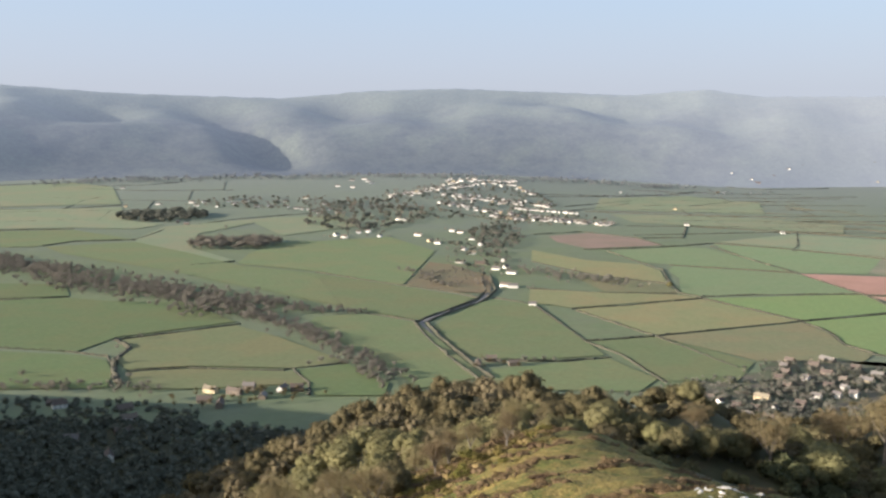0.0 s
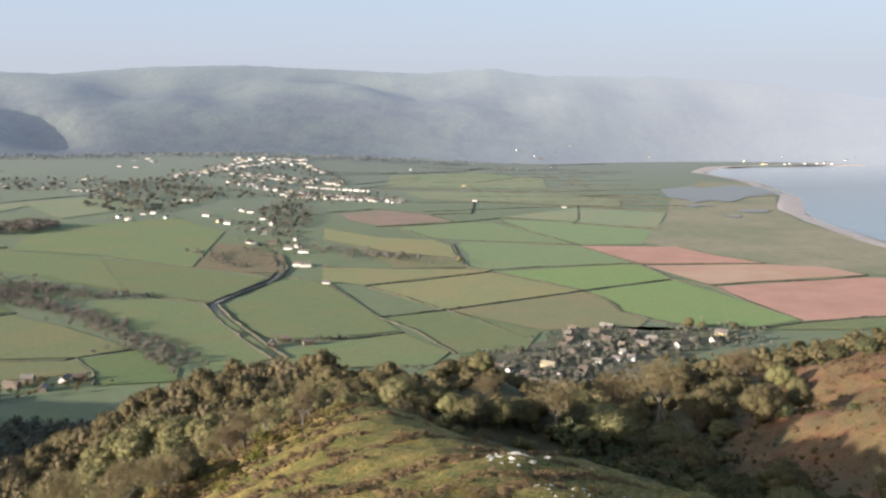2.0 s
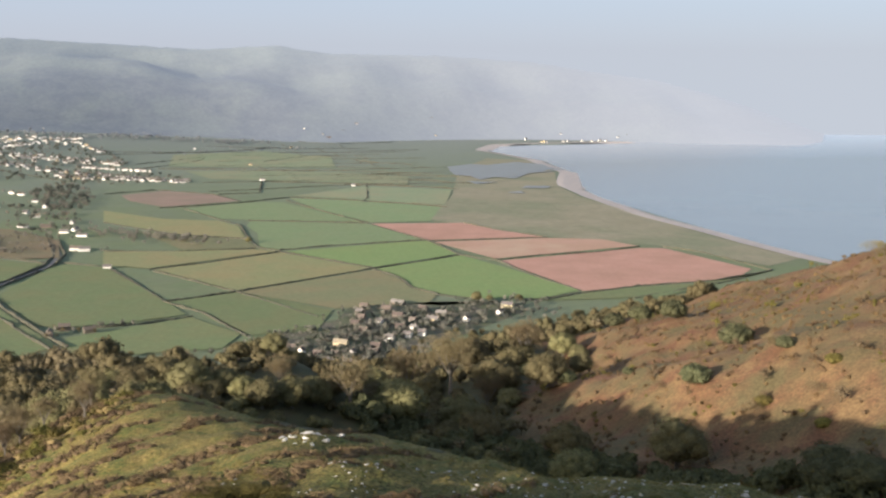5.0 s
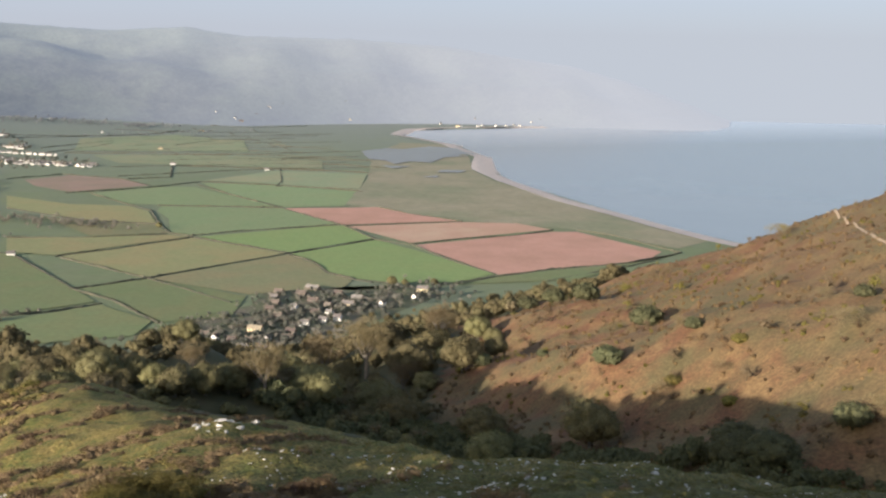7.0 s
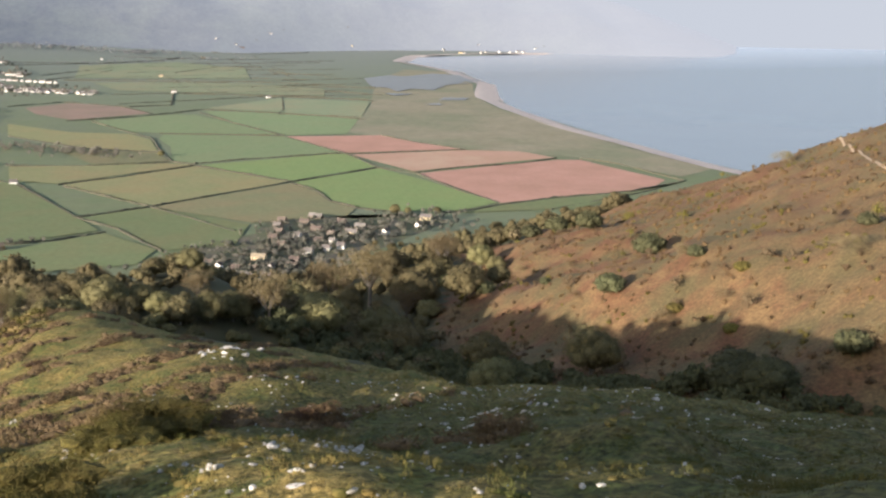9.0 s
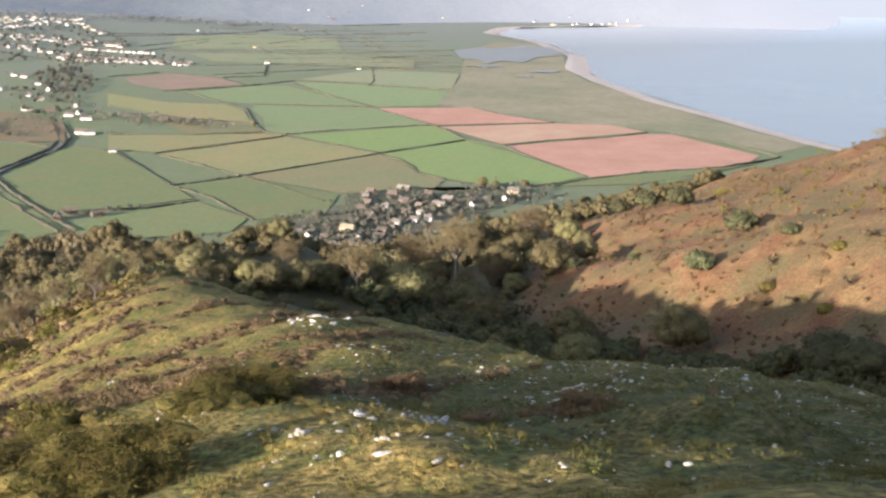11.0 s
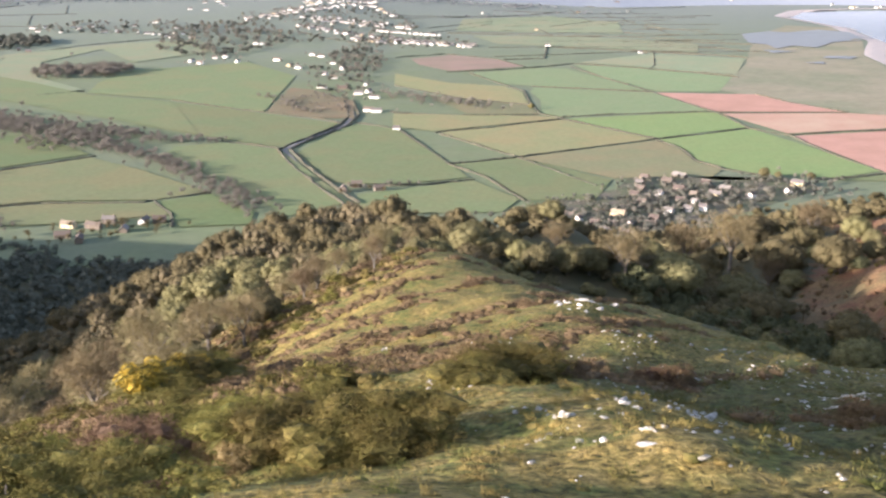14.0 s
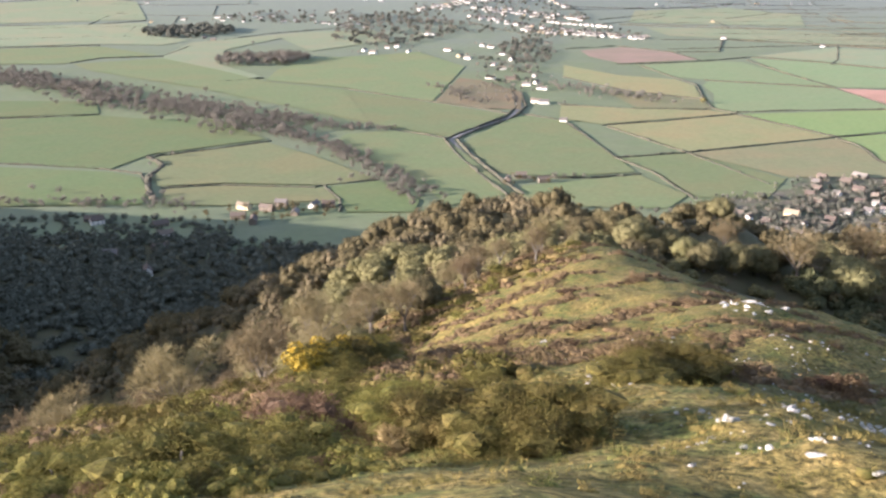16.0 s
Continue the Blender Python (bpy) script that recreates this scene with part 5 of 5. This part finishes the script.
STONES_LOW = [(17.0, 29.3, 0.26), (18.7, 31.1, 0.16), (21.4, 34.2, 0.22), (18.4, 24.6, 0.2), (35.0, 40.8, 0.32), (12.8, 15.2, 0.18), (9.3, 11.8, 0.14), (9.1, 12.0, 0.17), (44.7, 42.9, 0.35), (12.6, 22.0, 0.12), (12.9, 21.0, 0.13), (29.8, 42.5, 0.25), (26.2, 38.1, 0.24), (30.1, 46.4, 0.24), (13.8, 15.2, 0.09), (10.2, 11.6, 0.08), (24.6, 43.6, 0.33), (30.7, 46.7, 0.38), (39.3, 50.4, 0.38), (35.2, 47.5, 0.22), (43.2, 45.6, 0.3), (19.4, 40.8, 0.28), (20.6, 39.8, 0.16)]
STONES_LOW += [(24.2, 42.2, 0.3), (25.8, 42.6, 0.36), (28.0, 42.0, 0.25), (32.0, 43.2, 0.3), (36.0, 44.5, 0.4), (22.6, 36.5, 0.2), (26.5, 33.5, 0.22), (24.5, 30.5, 0.2)]
# place, width, kind
HILL_BUSHES = [(197, 270, 8.4, "green"), (175, 212, 8.4, "green"), (149, 165, 3.8, "green"), (135, 176, 6.3, "green"), (139, 237, 5.6, "green"), (161, 132, 3.8, "green"), (148, 168, 5.0, "bare"), (144, 122, 6.5, "bare"), (136, 142, 4.3, "bare"), (140, 209, 2.8, "green"), (150, 187, 3.2, "bare"), (168, 239, 3.2, "bare"), (244, 235, 7.0, "bare"), (161, 141, 3.6, "bare"), (143, 145, 3.4, "gorse"), (133, 152, 3.4, "gorse"), (129, 151, 4.0, "bare"), (134, 188, 3.4, "bare"), (235, 344, 9.0, "green"), (272, 421, 9.5, "green"), (118, 97, 5.2, "green"), (121, 93, 6.0, "bare"), (166, 262, 4.2, "bare"), (175, 226, 3.6, "bare"), (128, 131, 3.0, "gorse")]
HILL_EDGE_TREES = [(105.0, 99.0), (103.0, 104.0), (107.0, 108.0), (96.0, 92.0), (90.0, 150.0), (86.0, 172.0), (92.0, 131.0)]
HILL_PATH = [(266.0, 236.0), (252.0, 219.0), (243.5, 209.8), (223.4, 187.5), (200.5, 163.2), (189.7, 148.6), (164.0, 119.2)]

nr = np.random.RandomState(77)


def bush(seed, radius, high, sprays, size, narrow=0.5, lobes_n=17, core=None):
    """A low rounded shrub: knobbly core under many small sprays."""
    rng = np.random.RandomState(seed)
    lobes = [(0, 0, high * 0.3, radius * 0.6)]
    for k in range(lobes_n):
        a, r = k * 2.4 + rng.uniform(-0.3, 0.3), radius * rng.uniform(0.35, 0.75)
        lobes.append((r * math.cos(a), r * math.sin(a), high * rng.uniform(0.15, 0.72), radius * rng.uniform(0.16, 0.36)))
    flat = high / radius * 0.75
    pieces = [lump(rng, (l[0], l[1], l[2]), (l[3] * 0.74, l[3] * 0.74, l[3] * 0.74 * flat), core or ICO1, 0.25) for l in lobes]
    v, f = leaves(rng, lobes, sprays, size, narrow, 0.6, 0.6)
    v[:, 2] = np.where(v[:, 2] > 0, v[:, 2], v[:, 2] * 0.3)
    pieces.append((v, f))
    return arrays_mesh("foliage", *joined(pieces))


def shrub(name, mesh, mat, x, y, s, label, group, sz=1.0, sink=0.1):
    m = pose(x, y, lift_of(x, y) - sink, 0, 0, nr.uniform(0, 360)) @ Matrix.Diagonal((s, s, s * sz, 1))
    ob = thing(name, label, "shrub", group, m)
    part("foliage", mesh, mat, ob)
    part("stem", STEMS, M_BARK, ob)
    return ob


STEMS = arrays_mesh("stem", *rod((0, 0, -0.3), (0.2, 0.1, 0.6), 0.05, 0.012, 5))
GORSES = [bush(200 + k, 1.0, 0.9, 1900, 0.05, 0.4) for k in range(4)]
GORSE_THICK = [bush(240 + k, 1.0, 0.9, 13000, 0.03, 0.3, 46, ICO1) for k in range(3)]
HEATHERS = [bush(210 + k, 1.0, 0.75, 420, 0.11, 0.35, 5) for k in range(3)]
HEATHERS_FINE = [bush(215 + k, 1.0, 0.75, 1800, 0.06, 0.3, 9) for k in range(2)]
for m in GORSES + GORSE_THICK:
    m.materials.append(M_GORSE)
for m in HEATHERS + HEATHERS_FINE:
    m.materials.append(M_HEATHER)
for k, (x, y) in enumerate(BIG_GORSE):
    shrub("gorse_bush", GORSE_THICK[k % 3], M_GORSE, x, y, nr.uniform(1.2, 1.7), "large green gorse bush on the spur", "large gorse bushes", nr.uniform(0.55, 0.75))
for k, (x, y) in enumerate(GORSE_SMALL):
    shrub("gorse_bush", GORSES[k % 4], M_GORSE, x, y, nr.uniform(0.7, 1.2), "small olive gorse bush among heather", "small gorse bushes", nr.uniform(0.6, 0.9))
bloom = bush(220, 1.0, 0.9, 2600, 0.05, 0.7)
for k, (x, y) in enumerate(BLOOM):
    ob = shrub("gorse_bush", GORSE_THICK[0], M_GORSE, x, y, 2.0, "gorse bush with a flank of yellow bloom", "gorse in bloom", 0.75)
    b = part("bloom", bloom, M_GORSE_BLOOM, ob, "dense yellow gorse flowers")
    b.matrix_basis = pose(0, 0, 0, 0, 0, -math.degrees(ob.matrix_basis.to_euler().z)) @ pose(-0.36, 0.0, 0.3) @ Matrix.Diagonal((0.55, 0.75, 0.68, 1))
BRAMBLES = bush(225, 1.0, 0.8, 3000, 0.07, 0.14)
for x, y in BRAMBLE:
    shrub("bramble", BRAMBLES, M_BRAMBLE, x, y, nr.uniform(0.9, 1.3), "purple-brown bramble thicket among gorse", "bramble thickets")
DRY = bush(226, 1.0, 0.8, 2400, 0.09, 0.12)
for x, y in PALE_SCRUB:
    shrub("dead_bracken", DRY, M_BRACKEN_DRY, x, y, nr.uniform(0.6, 0.9), "pale dead bracken stems beside gorse", "dead bracken clumps")
for k, (x, y) in enumerate(HEATHER_AT):
    shrub("heather_clump", HEATHERS[k % 3], M_HEATHER, x, y, nr.uniform(0.6, 1.1), "dark brown heather clump in the turf", "heather clumps", 0.55)

for k, (x, y) in enumerate(HEATHER_MOUND):
    shrub("heather_clump", HEATHERS_FINE[k % 2], M_HEATHER, x, y, nr.uniform(0.9, 1.3), "tall brown heather mound on the spur", "heather mounds", nr.uniform(0.7, 0.95))

# scrub that thickens towards the sunny edge of the spur
placed = 0
while placed < 240:
    x, y = nr.uniform(-24, 22), nr.uniform(14, 108)
    ix, iy = np.array([x]), np.array([y])
    edge = x - float(np.interp(y, RIM_Y, RIM_X))  # metres inside the sunny rim
    want = 0.9 * math.exp(-max(edge, 0) / 2.2) + 0.16 * max(0.0, float(waves(ix, iy, 16, 61)[0])) * (x < 12)
    if edge < -12 or nr.uniform() > want or (x > 4 and y < 40):
        continue
    if nr.uniform() < 0.6:
        shrub("heather_clump", HEATHERS[placed % 3], M_HEATHER, x, y, nr.uniform(0.3, 0.9), "dark brown heather clump in the turf", "heather clumps", nr.uniform(0.4, 0.7))
    else:
        shrub("gorse_bush", GORSES[placed % 4], M_GORSE, x, y, nr.uniform(0.45, 1.0) * (1.3 if edge < 1 else 0.8), "small olive gorse bush among heather", "small gorse bushes", nr.uniform(0.7, 1.0))
    placed += 1


# close growth at the foot of the large bushes
placed = 0
while placed < 170:
    x, y = nr.uniform(-10, 1.5), nr.uniform(12.5, 27)
    if (-2.6 < x < 0.6 and 14.5 < y < 18.5) or x > 0.06 * (y - 12) - 0.5 * (y < 16) * 3:
        continue
    pick = nr.uniform()
    if pick < 0.32:
        shrub("gorse_bush", GORSES[placed % 4], M_GORSE, x, y, nr.uniform(0.35, 0.75), "small olive gorse bush among heather", "small gorse bushes", nr.uniform(0.5, 0.8))
    elif pick < 0.85:
        shrub("heather_clump", HEATHERS_FINE[placed % 2], M_HEATHER, x, y, nr.uniform(0.35, 0.7), "dark brown heather clump in the turf", "heather clumps", nr.uniform(0.5, 0.7))
    else:
        shrub("dead_bracken", DRY, M_BRACKEN_DRY, x, y, nr.uniform(0.35, 0.6), "pale dead bracken stems beside gorse", "dead bracken clumps", 0.7)
    placed += 1

# fine streaks of heather along the slope
low_heather = [joined([lump(np.random.RandomState(k), (0, 0, 0.1), (0.7, 0.45, 0.22), ICO1, 0.3), leaves(np.random.RandomState(k + 9), [(0, 0, 0.1, 0.5), (0.5, 0.1, 0.05, 0.35), (-0.5, -0.1, 0.05, 0.35)], 34, 0.13, 0.32, 0.6, 0.6)]) for k in range(4)]
streaks = []
while len(streaks) < 3600:
    x, y = nr.uniform(-12, 34), nr.uniform(26, 112)
    if bool(on_turf(np.array([x]), np.array([y]), 1)[0]) and float(waves(np.array([0.35 * x + 0.25 * y]), np.array([y - 0.9 * x]), 13, 65)[0]) + 0.55 * float(waves(np.array([x]), np.array([y]), 4.5, 66)[0]) + nr.normal(0, 0.15) > 0.32 + 0.035 * max(x - 8, 0):
        streaks.append((x, y, lift_of(x, y) - 0.05, nr.uniform(0.25, 0.75)))
many("heather_patches", low_heather, streaks, M_HEATHER, "low brown heather streaking the hill grass", "heather", 19)


def stone(seed):
    """A weathered angular block."""
    rng = np.random.RandomState(seed)
    bm = bmesh.new()
    bmesh.ops.create_icosphere(bm, subdivisions=2, radius=1.0)
    cuts = rng.normal(size=(7, 3))
    cuts /= np.linalg.norm(cuts, axis=1)[:, None]
    for v in bm.verts:
        p = np.array(v.co[:])
        for c in cuts:
            over = p @ c - 0.62
            if over > 0:
                p = p - c * over
        v.co = p * (1.0, 0.75, 0.55)
    me = bpy.data.meshes.new("rock")
    bm.to_mesh(me)
    bm.free()
    me.materials.append(M_ROCK)
    return me


ROCKS = [stone(300 + k) for k in range(5)]


def rock(x, y, s, label, group):
    ob = tagged(part("rock", ROCKS[nr.randint(5)], M_ROCK), label, "rock", group)
    ob.matrix_basis = pose(x, y, lift_of(x, y) - 0.05 * s, nr.uniform(-25, 25), nr.uniform(-25, 25), nr.uniform(0, 360)) @ Matrix.Diagonal((s * nr.uniform(0.9, 1.4), s * nr.uniform(0.6, 1.1), s * nr.uniform(0.6, 1.05), 1))


for x, y in CRAG + [(x + 0.5, y - 0.9) for x, y in CRAG]:
    rock(x + nr.uniform(-0.35, 0.35), y + nr.uniform(-0.4, 0.4), nr.uniform(0.2, 0.42), "pale limestone block of a small outcrop", "stones of the outcrop")
for x, y, r in STONES + STONES_LOW:
    rock(x, y, r * nr.uniform(0.6, 0.9), "pale limestone stone in the turf", "stones on the spur")
    for _ in range(nr.randint(1, 4)):  # broken bits round it
        rock(x + nr.normal(0, 0.06 * (12 + y) / 3), y + nr.normal(0, 0.08 * (12 + y) / 3), r * nr.uniform(0.25, 0.6), "small pale stone in the turf", "small stones on the spur")
for _ in range(26):  # a scatter of broken stone on the shaded side, and another at its foot
    x, y = nr.normal(18.8, 1.3), nr.normal(30.2, 1.5)
    rock(x, y, nr.uniform(0.08, 0.19), "pale limestone stone in the turf", "stones on the spur")
    x, y = nr.normal(12.2, 1.7), nr.normal(13.4, 1.2)
    rock(x, y, nr.uniform(0.04, 0.1), "small pale stone in the turf", "small stones on the spur")
bits = []
while len(bits) < 1500:
    x = nr.uniform(3, 42)
    y = nr.uniform(11, 50)
    if float(waves(np.array([x]), np.array([y]), 8, 62)[0]) + nr.normal(0, 0.3) > 0.25:
        bits.append((x, y, lift_of(x, y), nr.uniform(0.025, 0.09) * (0.6 + y / 50)))
pebble = [lump(np.random.RandomState(k), (0, 0, 0), (1.0, 0.75, 0.5), ICO1, 0.3) for k in range(4)]
many("small_stones", pebble, bits, M_ROCK, "small pale limestone fragments strewn in the turf", "stones", 45)

# low growth matted over the sunny flank
def mat_clump(seed, sprays, size, narrow):
    rng = np.random.RandomState(seed)
    lobes = [(0, 0, 0.05, 0.5), (0.4, 0.15, 0.04, 0.36), (-0.35, 0.2, 0.08, 0.34), (0.05, -0.4, 0.02, 0.36)]
    return joined([lump(rng, l[:3], (l[3] * 0.8, l[3] * 0.8, l[3] * 0.6), ICO1, 0.3) for l in lobes] + [leaves(rng, lobes, sprays, size, narrow, 0.6, 0.6)])


LOW = [mat_clump(400 + k, 58, 0.095, 0.32) for k in range(5)]
flank = {"heather": [], "gorse": [], "bracken": []}
while sum(len(v) for v in flank.values()) < 2900:
    x, y = nr.uniform(-27, 12), nr.uniform(25, 112)
    edge = x - float(np.interp(y, RIM_Y, RIM_X))
    want = math.exp(-max(edge, 0) / 1.8) + (0.8 if y < 32 and x < 0.5 else 0)
    if edge < -17 or nr.uniform() > want or math.hypot(x, y) < 26:
        continue
    kind = waves(np.array([x]), np.array([y]), 9, 71)[0] + nr.normal(0, 0.35)
    flank["heather" if kind > 0.1 else "gorse" if kind > -0.75 else "bracken"].append((x, y, lift_of(x, y) - 0.05, nr.uniform(0.45, 1.15)))
many("heather_patches", LOW, flank["heather"], M_HEATHER, "brown winter heather matted over the sunny flank", "heather", 41)
many("gorse_patches", LOW, flank["gorse"], M_GORSE, "low olive-green gorse matted over the sunny flank", "gorse", 42)
many("bracken_patches", LOW, flank["bracken"], M_BRACKEN_DRY, "pale dead bracken lying between the gorse", "bracken", 43)

# grass tussocks and blades
def tussock(seed):
    rng = np.random.RandomState(seed)
    dome = lump(rng, (0, 0, -0.02), (0.2, 0.17, 0.07), ICO1, 0.2)
    return joined([dome, leaves(rng, [(0, 0, 0.02, 0.19), (0.12, 0.08, 0, 0.13), (-0.1, -0.09, 0, 0.13)], 34, 0.07, 0.1, 1.2, 0.5)])


clumps = []
while len(clumps) < 6800:
    x, y = nr.uniform(-8, 44), 9 + 50 * nr.uniform() ** 1.7
    if math.hypot(x, y) > 10.5 and bool(on_turf(np.array([x]), np.array([y]), 1)[0]) and waves(np.array([x]), np.array([y]), 4.5, 72)[0] + nr.normal(0, 0.45) > -0.1:
        clumps.append((x, y, lift_of(x, y) - 0.03, nr.uniform(0.45, 1.2) * min(1.0, math.hypot(x, y) / 17)))
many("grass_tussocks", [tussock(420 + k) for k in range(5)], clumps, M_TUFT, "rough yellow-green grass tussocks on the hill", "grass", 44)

blade_v, blade_f = [], []
count = 0
for _ in range(70000):
    y = 4 + 108 * nr.uniform() ** 1.5
    x = nr.uniform(-16, 46)
    if math.hypot(x, y) < 11.5 or not bool(on_turf(np.array([x]), np.array([y]), 1)[0]):
        continue
    blade_v.append((x, y))
bx = np.array(blade_v)
keep = waves(bx[:, 0], bx[:, 1], 3.4, 63) + nr.normal(0, 0.5, len(bx)) > 0.0
bx = bx[keep]
bz = land_height(bx[:, 0], bx[:, 1])
verts, faces = [], []
for (x, y), z in zip(bx, bz):
    hgt = nr.uniform(0.03, 0.085) * min(1.0, math.hypot(x, y) / 24)
    for _ in range(7):
        a, lean = nr.uniform(0, 6.283), nr.uniform(0.1, 0.9) * hgt
        ox, oy = x + nr.uniform(-0.12, 0.12), y + nr.uniform(-0.12, 0.12)
        c, s = math.cos(a) * 0.009, math.sin(a) * 0.009
        k = len(verts)
        verts += [(ox - s, oy + c, z - 0.03), (ox + s, oy - c, z - 0.03), (ox + math.cos(a) * lean, oy + math.sin(a) * lean, z + hgt * nr.uniform(0.6, 1))]
        faces.append((k, k + 1, k + 2))
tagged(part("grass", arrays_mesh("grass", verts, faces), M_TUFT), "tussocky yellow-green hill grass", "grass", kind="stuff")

# ---- the bracken hill across the combe ----
HILL_SHRUB = evergreen(230, 3.0, 4.6, 900, 0.26)[0]
HILL_SHRUB_BARE = bare_tree(231, 3.0, 4.2, 1500, 0.3)[0]
HILL_SHRUB_GORSE = evergreen(232, 3.0, 3.4, 800, 0.24)[0]
for x, y, w, kind in HILL_BUSHES:
    mesh, mat, label = {"green": (HILL_SHRUB, M_HOLM_DARK, "dark round evergreen bush on the bracken hill"), "bare": (HILL_SHRUB_BARE, M_TWIGS, "bare brown thorn bush on the bracken hill"), "gorse": (HILL_SHRUB_GORSE, M_GORSE, "yellow-green gorse bush on the bracken hill")}[kind]
    shrub("evergreen_bush" if kind == "green" else "thorn_bush" if kind == "bare" else "gorse_bush", mesh, mat, x, y, w / 4.9, label, "bushes on the bracken hill", 0.85, 0.6)
for k, (x, y) in enumerate(HILL_EDGE_TREES):
    crown, trunk = EVERGREENS[k % 4]
    ob = thing("tree", "dark evergreen oak in the shaded combe", "tree", "trees of the combe", pose(x, y, lift_of(x, y) - 0.3, 0, 0, 50 * k) @ Matrix.Diagonal((1.35, 1.35, 1.0, 1)))
    part("trunk", trunk, M_BARK, ob)
    part("crown", crown.copy(), M_HOLM_DARK, ob)
def frond_clump(seed, sprays, size):
    """A waist-high clump of dead fronds."""
    rng = np.random.RandomState(seed)
    lobes = [(0, 0, 0.25, 0.6), (0.5, 0.2, 0.2, 0.45), (-0.4, 0.3, 0.2, 0.45)]
    return joined([lump(rng, l[:3], (l[3] * 0.8,) * 3, ICO1, 0.25) for l in lobes[:1]] + [leaves(rng, lobes, sprays, size, 0.3, 1.0, 0.5)])


FRONDS = [frond_clump(440 + k, 22, 0.34) for k in range(4)]
hill_growth = {"bracken": [], "red": [], "gorse": []}
while sum(len(v) for v in hill_growth.values()) < 4200:
    x, y = nr.uniform(100, 300), nr.uniform(70, 420)
    if not bool(on_bracken(np.array([x]), np.array([y]))[0]):
        continue
    kind = float(waves(np.array([x]), np.array([y]), 38, 73)[0]) + nr.normal(0, 0.35)
    hill_growth["gorse" if kind > 0.75 else "bracken" if kind > 0.0 else "red"].append((x, y, lift_of(x, y) - 0.15, nr.uniform(0.5, 1.15)))
many("bracken_patches", FRONDS, hill_growth["bracken"], M_FROND, "pale dead bracken and grass clumps over the hillside", "bracken", 46)
many("bracken_patches", FRONDS, hill_growth["red"], M_HEATHER, "red-brown dead bracken clumps over the hillside", "bracken", 47)
many("gorse_patches", FRONDS, hill_growth["gorse"], M_GORSE, "olive gorse seedlings dotted over the hillside", "gorse", 48)
scrub = []
while len(scrub) < 420:
    x, y = nr.uniform(70, 380), nr.uniform(50, 400)
    if bool(on_bracken(np.array([x]), np.array([y]))[0]) and float(waves(np.array([x]), np.array([y]), 45, 64)[0]) + nr.normal(0, 0.5) > 0.1:
        scrub.append((x, y, lift_of(x, y) - 0.2, nr.uniform(0.08, 0.2) if nr.uniform() < 0.62 else nr.uniform(0.24, 0.46)))
many("hill_scrub", FAR_TREES, scrub[::3], M_GORSE, "low gorse and thorn scrub dotted over the bracken", "scrub", 14)
many("hill_scrub", FAR_TREES, scrub[1::3] + scrub[2::3], M_TWIGS, "bare brown thorn scrub dotted over the bracken", "scrub", 15)
shade = []
while len(shade) < 740:
    x, y = nr.uniform(68, 122), nr.uniform(56, 215)
    if not bool(on_turf(np.array([x]), np.array([y]), 6)[0]):
        room = max(112.0, 140 - 0.3 * y) - x  # low growth towards the sunny slope
        if room > 2:
            shade.append((x, y, lift_of(x, y) - 0.6, min(nr.uniform(0.3, 0.62), 0.07 * room)))
many("combe_thicket", DENSE_TREES, shade, M_HOLM_DARK, "dark evergreen thicket in the shaded combe", "scrub", 16)
ribbon("path", HILL_PATH, 0.65, M_PATH, "pale trodden path across the hillside", "path", 0.35, 4)
